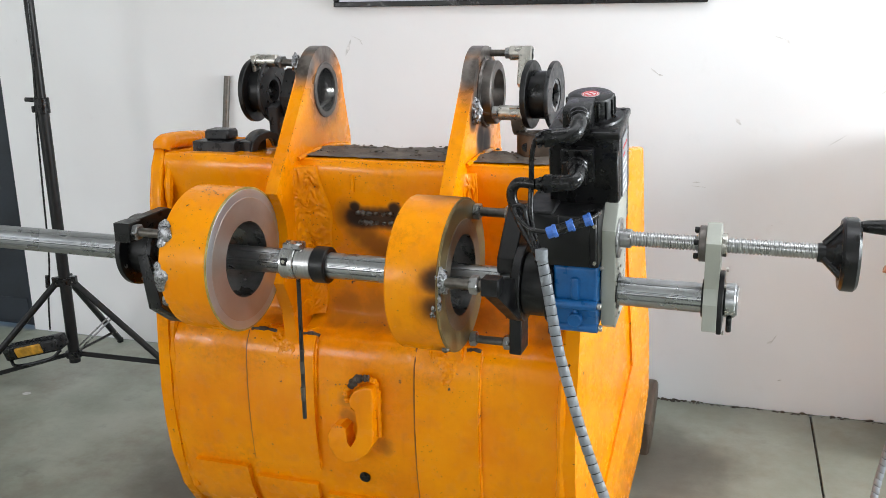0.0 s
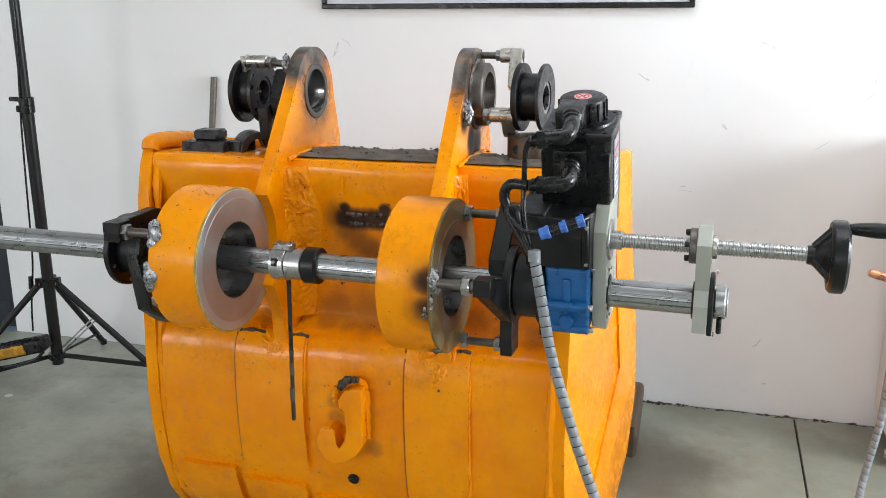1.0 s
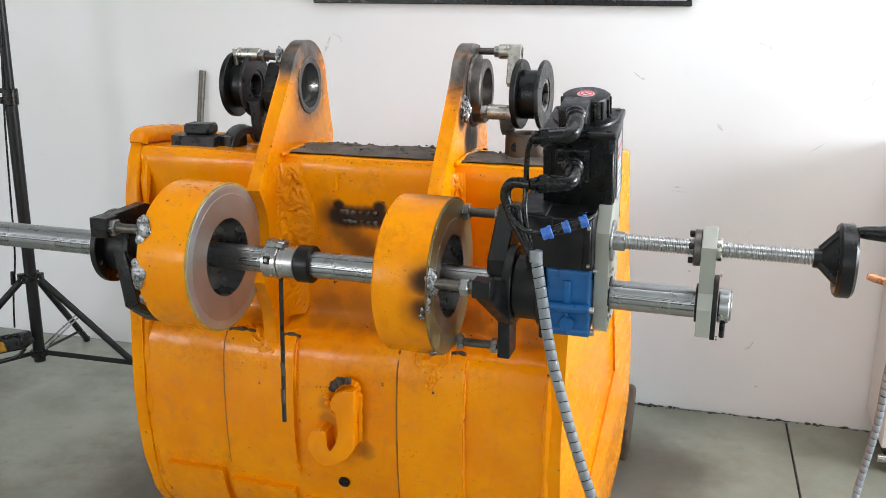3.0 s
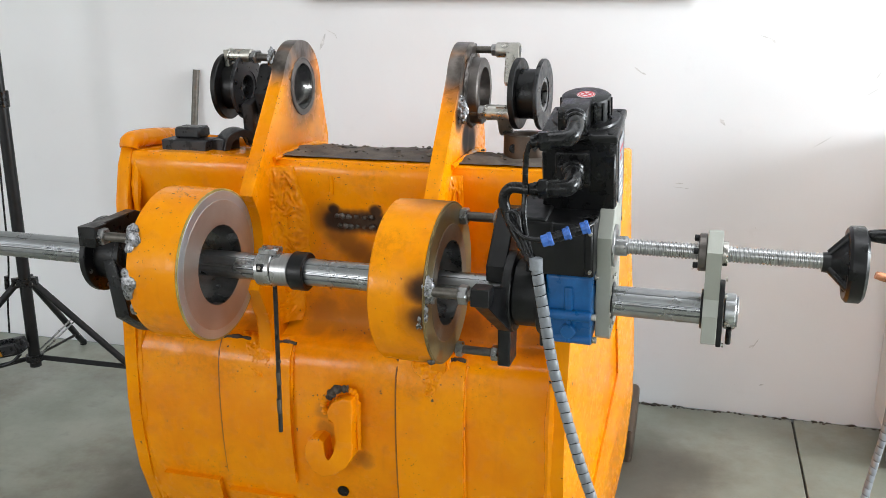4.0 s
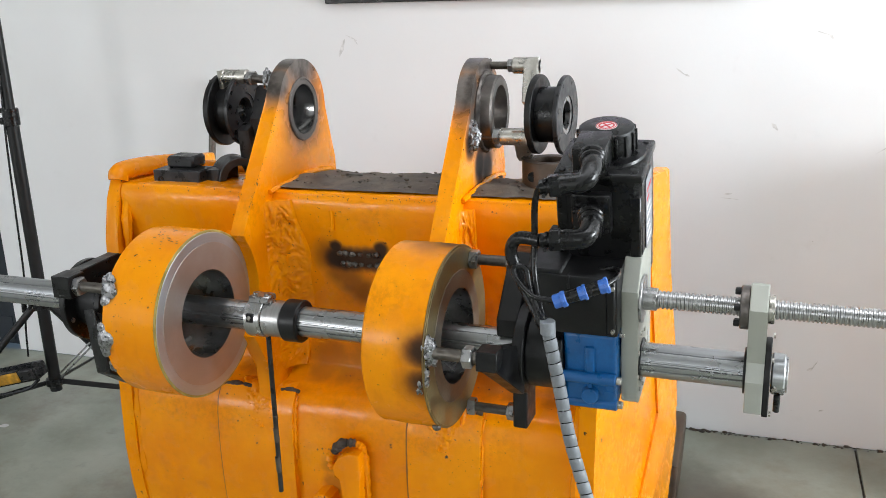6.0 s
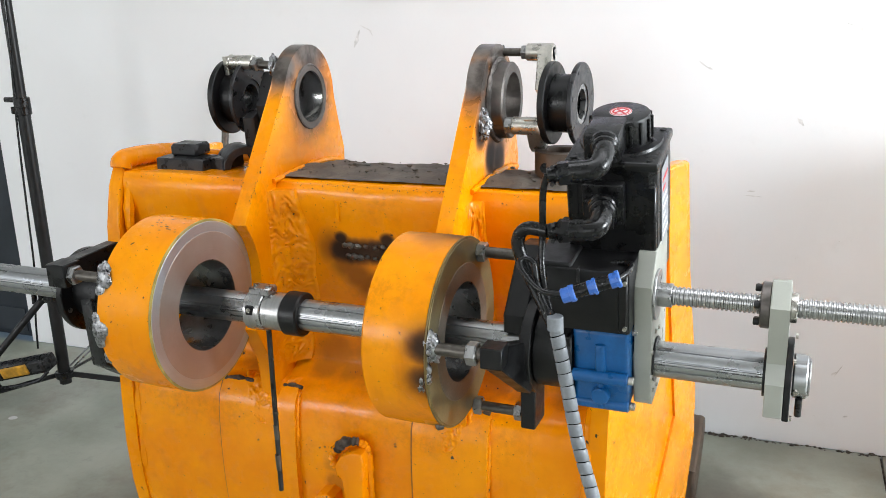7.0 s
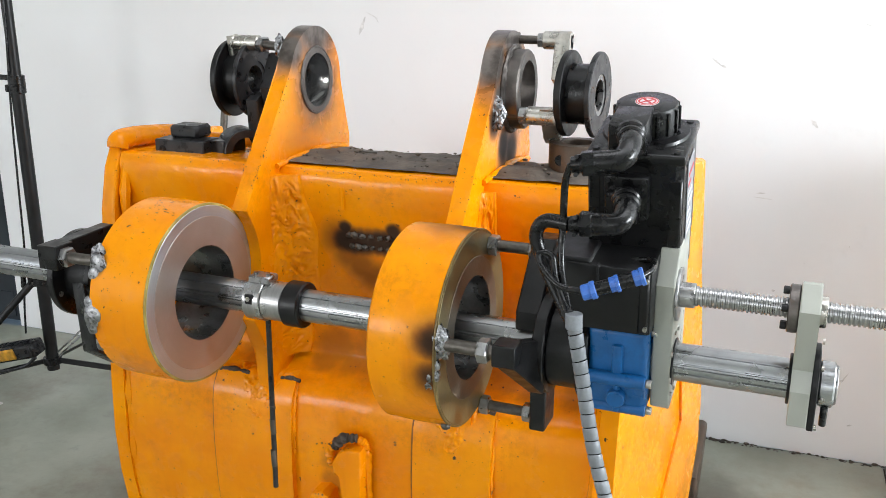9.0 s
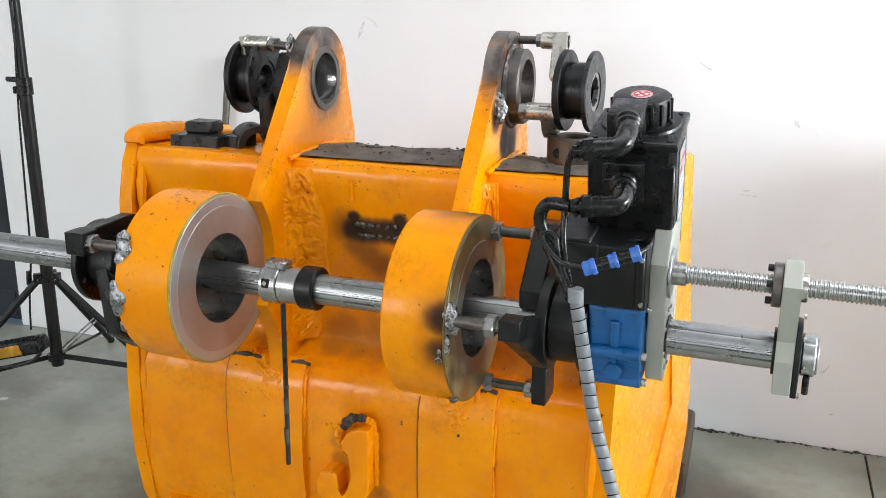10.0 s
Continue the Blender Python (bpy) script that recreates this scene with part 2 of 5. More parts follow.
def concrete():
    m, nt, b = nodes_of("grey_green_concrete", 0.42)
    big, mid, fine = noise_of(nt, 2.2, 6, 0.6), noise_of(nt, 7.0, 8, 0.7), noise_of(nt, 120.0, 3)
    c = mix(nt, ramp(nt, big, 0.3, 0.7), (0.24, 0.26, 0.21), (0.40, 0.425, 0.36))
    c = mix(nt, ramp(nt, mid, 0.52, 0.8, 0, 0.5), c, (0.43, 0.43, 0.37))
    c = mix(nt, ramp(nt, mid, 0.25, 0.45, 0.55, 0), c, (0.15, 0.15, 0.13))
    c = mix(nt, ramp(nt, fine, 0.62, 0.72, 0, 0.25), c, (0.08, 0.08, 0.07))
    c = mix(nt, ramp(nt, noise_of(nt, 1.4, 7, 0.7), 0.44, 0.62, 0, 0.60), c, (0.225, 0.198, 0.150))
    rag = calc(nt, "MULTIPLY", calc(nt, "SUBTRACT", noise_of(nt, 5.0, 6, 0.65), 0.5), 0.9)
    # broad brown patches right of the bucket paint the floor's shade into its colour
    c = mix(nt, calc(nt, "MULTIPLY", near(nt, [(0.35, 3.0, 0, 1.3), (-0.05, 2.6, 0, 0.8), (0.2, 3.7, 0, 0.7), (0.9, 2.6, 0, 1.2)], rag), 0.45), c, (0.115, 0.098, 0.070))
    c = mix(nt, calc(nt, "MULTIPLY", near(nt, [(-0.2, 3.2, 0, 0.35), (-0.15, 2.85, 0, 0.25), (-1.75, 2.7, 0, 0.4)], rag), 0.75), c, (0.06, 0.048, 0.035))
    spots = noise_of(nt, 24.0, 2)
    c = mix(nt, ramp(nt, spots, 0.76, 0.80, 0, 0.6), c, (0.55, 0.54, 0.50))
    nt.links.new(c, b.inputs["Base Color"])
    nt.links.new(ramp(nt, mid, 0.3, 0.7, 0.28, 0.52), b.inputs["Roughness"])
    bump(nt, b, calc(nt, "ADD", mid, calc(nt, "MULTIPLY", fine, 0.3)), 0.12, 0.005)
    return m


WALLM, CONC = wall_paint(), concrete()

# ---- mesh helpers ----


def finish(bm, name, mat, smooth=38):
    bmesh.ops.recalc_face_normals(bm, faces=bm.faces)
    me = bpy.data.meshes.new(name)
    bm.to_mesh(me)
    bm.free()
    me.materials.append(mat)
    if smooth:
        me.shade_smooth()
        me.set_sharp_from_angle(angle=radians(smooth))
    return me


def part(name, bm, mat, parent=None, label="", smooth=38):
    ob = new(name, finish(bm, name, mat, smooth))
    if parent is not None:
        ob.parent = parent
        if parent.type == "EMPTY":
            ob.matrix_parent_inverse = Matrix.Translation(-parent.location)
    if label:
        tagged(ob, label)
    return ob


def thing(name, base, label, category, group="", kind=""):
    ob = new(name)
    ob.location = base
    ob.empty_display_size = 0.05
    return tagged(ob, label, category, group, kind)


def structure(name, bm, mat, label, category, smooth=0):
    return tagged(part(name, bm, mat, None, "", smooth), label, category, "", "structure")


def box(bm, x0, x1, y0, y1, z0, z1, bevel=0.0, seg=1, m=None):
    vs = [bm.verts.new((x, y, z)) for x in (x0, x1) for y in (y0, y1) for z in (z0, z1)]
    fs = [bm.faces.new([vs[i] for i in q]) for q in ((0, 1, 3, 2), (4, 6, 7, 5), (0, 4, 5, 1), (2, 3, 7, 6), (0, 2, 6, 4), (1, 5, 7, 3))]
    if m is not None:
        bmesh.ops.transform(bm, matrix=m, verts=vs)
    if bevel:
        es = list({e for f in fs for e in f.edges})
        bmesh.ops.bevel(bm, geom=es, offset=bevel, segments=seg, affect="EDGES", profile=0.5)
    return bm


def boxm(*a, **k):
    return box(bmesh.new(), *a, **k)


def lathe(bm, prof, m, seg=32, closed=False):
    """Rings of (distance along the axis, radius) about the local x axis."""
    rings = []
    for x, r in prof:
        if r < 1e-6:
            rings.append([bm.verts.new(m @ Vector((x, 0, 0)))])
        else:
            rings.append([bm.verts.new(m @ Vector((x, r * math.cos(2 * math.pi * i / seg), r * math.sin(2 * math.pi * i / seg)))) for i in range(seg)])
    pairs = list(zip(rings, rings[1:]))
    if closed:
        pairs.append((rings[-1], rings[0]))
    for a, b in pairs:
        for i in range(seg):
            j = (i + 1) % seg
            q = [a[i % len(a)], a[j % len(a)], b[j % len(b)], b[i % len(b)]]
            q = [v for k, v in enumerate(q) if v not in q[:k]]
            if len(q) > 2:
                bm.faces.new(q)
    return bm


def along(p, q):
    """A frame at p whose x axis points to q."""
    d = Vector(q) - Vector(p)
    return Matrix.Translation(p) @ d.to_track_quat("X", "Z").to_matrix().to_4x4()


def rod(bm, p, q, r, seg=16, cham=0.0):
    n = (Vector(q) - Vector(p)).length
    c = min(cham, n / 3)
    prof = [(0, 0), (0, r - c), (c, r), (n - c, r), (n, r - c), (n, 0)] if c else [(0, 0), (0, r), (n, r), (n, 0)]
    return lathe(bm, prof, along(p, q), seg)


def rodm(p, q, r, seg=16, cham=0.0):
    return rod(bmesh.new(), p, q, r, seg, cham)


def ringx(x0, x1, ri, ro, y, z, seg=40, cham=0.002, bm=None):
    bm = bm or bmesh.new()
    c = cham
    return lathe(bm, [(x0, ri), (x0, ro - c), (x0 + c, ro), (x1 - c, ro), (x1, ro - c), (x1, ri)], Matrix.Translation((0, y, z)), seg, True)


def nut(bm, p, q, r):
    """A chamfered hexagon nut between p and q."""
    n = (Vector(q) - Vector(p)).length
    return lathe(bm, [(0, 0), (0, r * 0.86), (0.12 * n, r), (0.88 * n, r), (n, r * 0.86), (n, 0)], along(p, q), 6)


def tube(bm, pts, r, seg=10, caps=True, radii=None, flat=1.0):
    """A round sweep along points."""
    pts = [Vector(p) for p in pts]
    rings, up = [], None
    for i, p in enumerate(pts):
        d = (pts[min(i + 1, len(pts) - 1)] - pts[max(i - 1, 0)]).normalized()
        if up is None:
            up = d.orthogonal().normalized()
        up = (up - d * up.dot(d)).normalized()
        side = d.cross(up)
        rr = radii[i] if radii else r
        rings.append([bm.verts.new(p + (up * math.cos(2 * math.pi * k / seg) + side * math.sin(2 * math.pi * k / seg) * flat) * rr) for k in range(seg)])
    for a, b in zip(rings, rings[1:]):
        for i in range(seg):
            j = (i + 1) % seg
            bm.faces.new((a[i], a[j], b[j], b[i]))
    if caps:
        bm.faces.new(rings[0][::-1])
        bm.faces.new(rings[-1])
    return bm


def spline(pts, n=8):
    """Points along a smooth curve through pts."""
    pts = [Vector(p) for p in pts]
    pts = [pts[0] * 2 - pts[1]] + pts + [pts[-1] * 2 - pts[-2]]
    out = []
    for a, b, c, d in zip(pts, pts[1:], pts[2:], pts[3:]):
        for i in range(n):
            t = i / n
            out.append(0.5 * (2 * b + (c - a) * t + (2 * a - 5 * b + 4 * c - d) * t * t + (3 * b - 3 * c + d - a) * t ** 3))
    return out + [pts[-2]]


def prism(bm, poly, x0, x1, shear=0.0, y_ref=0.0, bevel=0.0, seg=1):
    """A plate whose outline is given as (y, z), from x0 to x1; shear: how far x grows with y."""
    a = [bm.verts.new((x0 + shear * (y - y_ref), y, z)) for y, z in poly]
    b = [bm.verts.new((x1 + shear * (y - y_ref), y, z)) for y, z in poly]
    fs = [bm.faces.new(a), bm.faces.new(b[::-1])]
    n = len(poly)
    sides = [bm.faces.new((a[i], b[i], b[(i + 1) % n], a[(i + 1) % n])) for i in range(n)]
    if bevel:
        es = list({e for f in fs for e in f.edges})
        bmesh.ops.bevel(bm, geom=es, offset=bevel, segments=seg, affect="EDGES", profile=0.5)
    return bm


def lump(bm, c, r, squash=(1, 1, 1), rough=0.35, f=60.0, sub=3):
    vs = bmesh.ops.create_icosphere(bm, subdivisions=sub, radius=1.0)["verts"]
    c = Vector(c)
    for v in vs:
        d = v.co.copy()
        k = 1 + rough * noise.noise(d * 2.3 + c * f)
        v.co = c + Vector((d.x * squash[0], d.y * squash[1], d.z * squash[2])) * r * k
    return bm


def bead(bm, pts, r, seed=0.0, seg=8, n=10):
    """An uneven weld seam along points."""
    path = spline(pts, n)
    rad = [r * (0.85 + 0.10 * math.sin(i * 2.1 + seed) + 0.45 * noise.noise((i * 0.37, seed, 1.3))) for i in range(len(path))]
    return tube(bm, path, r, seg, True, rad)


def arc(cy, cz, r, a0, a1, n):
    return [(cy + r * math.cos(radians(a0 + (a1 - a0) * i / n)), cz + r * math.sin(radians(a0 + (a1 - a0) * i / n))) for i in range(n + 1)]

# ---- the room ----


def wall_with_openings(name, label, axis, at, thick, lo, hi, h, openings):
    """A wall across x or y at a place, with openings (from, to, sill, head) cut through it."""
    bm = bmesh.new()
    edges = sorted({lo, hi, *[o[0] for o in openings], *[o[1] for o in openings]})
    for a, b in zip(edges, edges[1:]):
        o = next((q for q in openings if q[0] <= a and b <= q[1]), None)
        for z0, z1 in ([(0, h)] if o is None else [(0, o[2]), (o[3], h)]):
            if z1 - z0 < 0.01:
                continue
            if axis == "y":
                box(bm, a, b, at, at + thick, z0, z1)
            else:
                box(bm, at, at + thick, a, b, z0, z1)
    return structure(name, bm, WALLM, label, "wall")


DOOR_X = -3.575
wall_with_openings("wall_north", "white painted wall with grey scuffs and stains", "y", WALL_Y, 0.22, ROOM_X0, ROOM_X1, ROOM_H, [(-4.6, DOOR_X, 0.0, 2.15)])
wall_with_openings("wall_south", "white painted wall with two wide windows", "y", ROOM_Y0 - 0.22, 0.22, ROOM_X0, ROOM_X1, ROOM_H, [(-5.8, -3.8, 1.45, 3.25), (-1.0, 1.8, 1.2, 3.2)])
wall_with_openings("wall_west", "white painted wall with a wide window", "x", ROOM_X0 - 0.22, 0.22, ROOM_Y0, WALL_Y + 0.22, ROOM_H, [(-2.7, 0.3, 1.0, 3.2)])
wall_with_openings("wall_east", "white painted wall with a wide window opening", "x", ROOM_X1, 0.22, ROOM_Y0, WALL_Y + 0.22, ROOM_H, [(1.2, 3.4, 1.25, 2.85)])
# unseen ceiling, left open for the added overhead lamp
bm = bmesh.new()
for a, b, c, d in ((ROOM_X0, ROOM_X1, ROOM_Y0, 1.25), (ROOM_X0, ROOM_X1, 2.55, WALL_Y), (ROOM_X0, -1.0, 1.25, 2.55), (2.2, ROOM_X1, 1.25, 2.55)):
    box(bm, a, b, c, d, ROOM_H, ROOM_H + 0.15)
structure("ceiling", bm, CEIL, "plain white painted ceiling with an added roof light opening", "ceiling")
structure("ground", boxm(-60, 60, -60, 60, -0.5, -0.16), CONC, "grey concrete ground outside", "ground")

# door leaf set back in its opening
door = structure("door_1", boxm(-4.595, DOOR_X - 0.004, WALL_Y + 0.04, WALL_Y + 0.09, 0.005, 2.145, bevel=0.003), DOORM, "dark slate painted flush door, closed", "door")
part("kick_plate", boxm(-4.5, DOOR_X - 0.06, WALL_Y + 0.034, WALL_Y + 0.04, 0.03, 0.16, bevel=0.002), DOORM, door)

# floor slabs with sawn joints
floor_bed = structure("floor", boxm(ROOM_X0, ROOM_X1, ROOM_Y0, WALL_Y, -0.16, -0.012), DIRT, "polished grey-green concrete floor with sawn joints", "floor")
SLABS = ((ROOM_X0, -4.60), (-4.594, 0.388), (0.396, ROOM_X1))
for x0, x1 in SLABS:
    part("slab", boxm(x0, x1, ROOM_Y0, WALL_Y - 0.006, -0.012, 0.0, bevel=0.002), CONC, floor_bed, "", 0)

# crumbled dirt along the foot of the wall
bm = bmesh.new()
rng = random.Random(4)
for i in range(300):
    x = -0.3 + 1.9 * rng.random() ** 1.0
    r = 0.002 + 0.006 * rng.random() ** 4
    lump(bm, (x, WALL_Y - 0.004 - 0.018 * rng.random() ** 2, r * 0.4), r, (1.6, 0.9, 0.7), 0.4, 60, 1)
tagged(part("wall_foot_dirt", bm, DIRT), "dark crumbled dirt along the foot of the wall", "dirt", "", "stuff")

for x, y, r in ((-3.0, 3.106, 0.020), (-3.12, 2.98, 0.008), (-2.72, 2.62, 0.006)):
    bm = bmesh.new()
    n = 18
    bm.faces.new([bm.verts.new((x + r * (1 + 0.25 * noise.noise((i * 0.8, x, 0))) * math.cos(2 * math.pi * i / n), y + 0.8 * r * math.sin(2 * math.pi * i / n), 0.0012)) for i in range(n)])
    tagged(part("paint_spot", bm, WHITE), "small dried white paint spot on the floor", "paint spot", "", "structure")
# scuffs on the wall
SCUFFS = [(-1.647, 1.512, 0.075, 0.018, 68), (-1.605, 1.552, 0.055, 0.007, -25), (-1.585, 1.535, 0.025, 0.006, -60), (-0.312, 1.418, 0.040, 0.007, -38), (-0.288, 1.404, 0.018, 0.010, -20),
          (0.158, 1.548, 0.050, 0.005, -18), (0.185, 1.534, 0.022, 0.012, -40), (0.022, 1.224, 0.035, 0.016, -50), (0.555, 1.400, 0.075, 0.008, 62), (0.548, 1.352, 0.050, 0.005, 35),
          (0.221, 0.318, 0.055, 0.007, 62), (0.206, 0.305, 0.022, 0.012, 40), (-0.117, 0.955, 0.060, 0.005, -4), (-0.125, 0.972, 0.030, 0.008, 5), (0.395, 1.160, 0.085, 0.004, 35), (-0.05, 0.62, 0.012, 0.012, 0), (0.26, 0.14, 0.02, 0.009, 20)]
for k, (x, z, w, h, a) in enumerate(SCUFFS):
    bm = bmesh.new()
    n = 14
    m = pose(x, WALL_Y - 0.0012, z, 0, -a, 0)
    top = [bm.verts.new(m @ Vector((w * (i / n - 0.5), 0, 0.5 * h * math.sin(math.pi * (0.06 + 0.88 * i / n)) * (0.6 + 0.8 * abs(noise.noise((i * 0.9, k, 0))))))) for i in range(n + 1)]
    low = [bm.verts.new(m @ Vector((w * (i / n - 0.5), 0, -0.5 * h * math.sin(math.pi * (0.06 + 0.88 * i / n)) * (0.6 + 0.8 * abs(noise.noise((i * 0.9, k, 5))))))) for i in range(n + 1)]
    for i in range(n):
        bm.faces.new((top[i], top[i + 1], low[i + 1], low[i]))
    tagged(part("wall_scuff", bm, SCUFF), "small grey scuff on the white wall", "scuff", "", "structure")

# the framed poster
FX0, FX1, FZ0, FZ1 = -1.697, -0.121, 1.686, 2.72
poster = thing("picture_frame", (-0.9, WALL_Y, FZ0), "wide framed pale poster with a thin black frame on the wall", "picture frame")
FW, FD = 0.022, 0.03
part("frame_bar", boxm(FX0, FX1, WALL_Y - FD, WALL_Y - 0.001, FZ0, FZ0 + FW, bevel=0.003), BLACK2, poster)
part("frame_bar", boxm(FX0, FX1, WALL_Y - FD, WALL_Y - 0.001, FZ1 - FW, FZ1, bevel=0.003), BLACK2, poster)
part("frame_bar", boxm(FX0, FX0 + FW, WALL_Y - FD, WALL_Y - 0.001, FZ0 + FW, FZ1 - FW, bevel=0.003), BLACK2, poster)
part("frame_bar", boxm(FX1 - FW, FX1, WALL_Y - FD, WALL_Y - 0.001, FZ0 + FW, FZ1 - FW, bevel=0.003), BLACK2, poster)
part("sheet", boxm(FX0 + FW, FX1 - FW, WALL_Y - 0.014, WALL_Y - 0.002, FZ0 + FW, FZ1 - FW), POSTER, poster, "pale lilac printed sheet")

# ---- the excavator bucket ----
BX0, BX1 = -1.60, -0.375
BURNS = [(-1.0 + 0.020 * i, 2.322, 1.122, 0.037) for i in range(7)] + [(-0.998, 2.32, 1.150, 0.021), (-0.880, 2.32, 1.152, 0.022)]
# first three spots: stain and painted shade beside the hook; the rest: crease dirt
DIRT_AND_SHADE = [(-1.01, 2.236, 0.60, 0.030), (-1.01, 2.236, 0.545, 0.032), (-0.90, 2.236, 0.46, 0.030), (-0.9, 2.35, 0.80, 0.05), (-1.0, 2.35, 0.80, 0.05), (-0.8, 2.35, 0.80, 0.06), (-0.55, 2.35, 0.80, 0.05), (-1.07, 2.35, 0.80, 0.05), (-1.25, 2.35, 0.79, 0.06), (-0.45, 2.35, 0.80, 0.05), (-0.95, 2.355, 0.83, 0.075), (-0.85, 2.355, 0.835, 0.075), (-0.75, 2.355, 0.835, 0.075), (-1.05, 2.355, 0.835, 0.07), (-0.62, 2.355, 0.83, 0.06), (-1.50, 2.30, 0.80, 0.07), (-1.40, 2.31, 0.80, 0.06)]
SOOT = [(-1.02, 2.32, 1.125, 0.050), (-0.995, 2.325, 1.085, 0.045), (-0.965, 2.33, 1.060, 0.045), (-0.935, 2.33, 1.035, 0.045), (-0.905, 2.335, 1.010, 0.040)]
BUCKET = yellow_paint("orange_bucket_paint", BURNS, (), DIRT_AND_SHADE, 1.0, 1.0, SOOT)
PLATEP = yellow_paint("orange_plate_paint")
SIDEP = yellow_paint("orange_side_paint", (), (), (), 0.45, 0.6)
LUGP = yellow_paint("orange_lug_paint", [(-0.66, 2.38, 1.40, 0.045), (-0.66, 2.45, 1.34, 0.045), (-0.66, 2.52, 1.32, 0.05)],
                    [(-1.18, 2.515, 1.605, 0.150), (-1.18, 2.41, 1.545, 0.075), (-1.16, 2.515, 1.455, 0.112),
                     (-0.68, 2.515, 1.605, 0.155), (-0.68, 2.40, 1.53, 0.085), (-0.66, 2.515, 1.455, 0.140), (-0.66, 2.42, 1.44, 0.07), (-0.66, 2.47, 1.33, 0.06)])
BOSSP = yellow_paint("orange_boss_paint", [(-0.62, 1.892, 1.095, 0.042), (-0.62, 1.895, 1.035, 0.042), (-0.61, 1.97, 0.90, 0.03), (-1.335, 1.90, 1.15, 0.03), (-1.335, 1.89, 1.04, 0.03)],
                     [(-0.62, 2.10, 1.252, 0.040), (-0.62, 2.17, 1.24, 0.05)], (), 0.6, 0.8,
                     [(-0.615, 1.885, 1.10, 0.055), (-0.615, 1.89, 1.03, 0.058), (-0.61, 1.97, 0.90, 0.05), (-0.64, 2.10, 1.25, 0.085), (-0.70, 2.12, 1.25, 0.06)])

OUTER = [(2.66, 1.19), (2.64, 1.258), (2.60, 1.268), (2.45, 1.281), (2.336, 1.284), (2.319, 1.276), (2.311, 1.25), (2.314, 1.20), (2.325, 1.10), (2.345, 0.98), (2.360, 0.88),
         (2.360, 0.825), (2.342, 0.80), (2.300, 0.785), (2.264, 0.764), (2.245, 0.72), (2.238, 0.65), (2.236, 0.57), (2.240, 0.47), (2.258, 0.34), (2.300, 0.21), (2.375, 0.11), (2.48, 0.045), (2.62, 0.012), (2.80, 0.008), (3.10, 0.012), (3.34, 0.035)]
CURVE = spline([(0, y, z) for y, z in OUTER], 5)


def skin(z, off=0.0):
    """The place (y) and outward normal of the bucket's front skin at a height."""
    front = [(a, b) for a, b in zip(CURVE, CURVE[1:]) if a.y < 2.60]
    a, b = min(front, key=lambda s: abs((s[0].z + s[1].z) / 2 - z))
    k = 0 if abs(b.z - a.z) < 1e-6 else min(1, max(0, (z - a.z) / (b.z - a.z)))
    p, d = a.lerp(b, k), (b - a).normalized()
    n = Vector((0, d.z, -d.y))
    if n.y > 0:
        n = -n
    return p + n * off, n


bucket = thing("excavator_bucket", (-0.99, 2.6, 0), "large orange painted excavator bucket standing on the concrete floor", "excavator bucket")


def bucket_shell():
    bm = bmesh.new()
    nx, th = 72, 0.022
    def dent(x, p):
        return 0.0045 * noise.noise((x * 4.5, p.y * 5, p.z * 4.5)) + 0.0020 * noise.noise((x * 14, p.y * 12, p.z * 12))
    rows_out, rows_in = [], []
    for i in range(nx + 1):
        x = BX0 + (BX1 - BX0) * i / nx
        o, n_ = [], []
        for k, p in enumerate(CURVE):
            d = (CURVE[min(k + 1, len(CURVE) - 1)] - CURVE[max(k - 1, 0)]).normalized()
            nrm = Vector((0, -d.z, d.y))
            nrm = nrm if nrm.dot(Vector((0, p.y - 2.75, p.z - 0.65))) > 0 else -nrm
            o.append(bm.verts.new(Vector((x, p.y, p.z)) + nrm * dent(x, p)))
            n_.append(bm.verts.new(Vector((x, p.y, p.z)) - nrm * th))
        rows_out.append(o)
        rows_in.append(n_)
    m = len(CURVE)
    for i in range(nx):
        for k in range(m - 1):
            bm.faces.new((rows_out[i][k], rows_out[i][k + 1], rows_out[i + 1][k + 1], rows_out[i + 1][k]))
            bm.faces.new((rows_in[i][k], rows_in[i + 1][k], rows_in[i + 1][k + 1], rows_in[i][k + 1]))
        for k in (0, m - 1):
            bm.faces.new((rows_out[i][k], rows_out[i + 1][k], rows_in[i + 1][k], rows_in[i][k]))
    for rows_o, rows_n in ((rows_out[0], rows_in[0]), (rows_out[-1], rows_in[-1])):
        for k in range(m - 1):
            bm.faces.new((rows_o[k], rows_n[k], rows_n[k + 1], rows_o[k + 1]))
    return bm


part("shell", bucket_shell(), BUCKET, bucket, "dented orange curved back shell with scorched weld spots")

SIDE = [(2.62, 1.290), (2.40, 1.318), (2.335, 1.31), (2.295, 1.25), (2.27, 1.15), (2.252, 1.00), (2.245, 0.85), (2.232, 0.70), (2.225, 0.57), (2.233, 0.45), (2.255, 0.33), (2.30, 0.20), (2.37, 0.10), (2.47, 0.03), (2.62, 0.0),
        (2.86, 0.0), (3.06, 0.14), (3.15, 0.34), (3.10, 0.60), (2.96, 0.95), (2.88, 1.26)]
SHEAR = 0.13
for x0, x1, sh in ((-1.632, -1.594, -SHEAR), (-0.381, -0.343, SHEAR)):
    bm = prism(bmesh.new(), SIDE, x0, x1, sh, 2.25, 0.008, 3)
    part("side_plate", bm, SIDEP, bucket, "orange side plate flaring toward the mouth")
RIB = [(2.66, 1.28), (2.86, 1.26), (2.93, 0.95), (3.06, 0.62), (3.10, 0.45), (2.60, 0.17), (2.50, 0.23), (2.84, 0.545), (2.70, 1.0)]
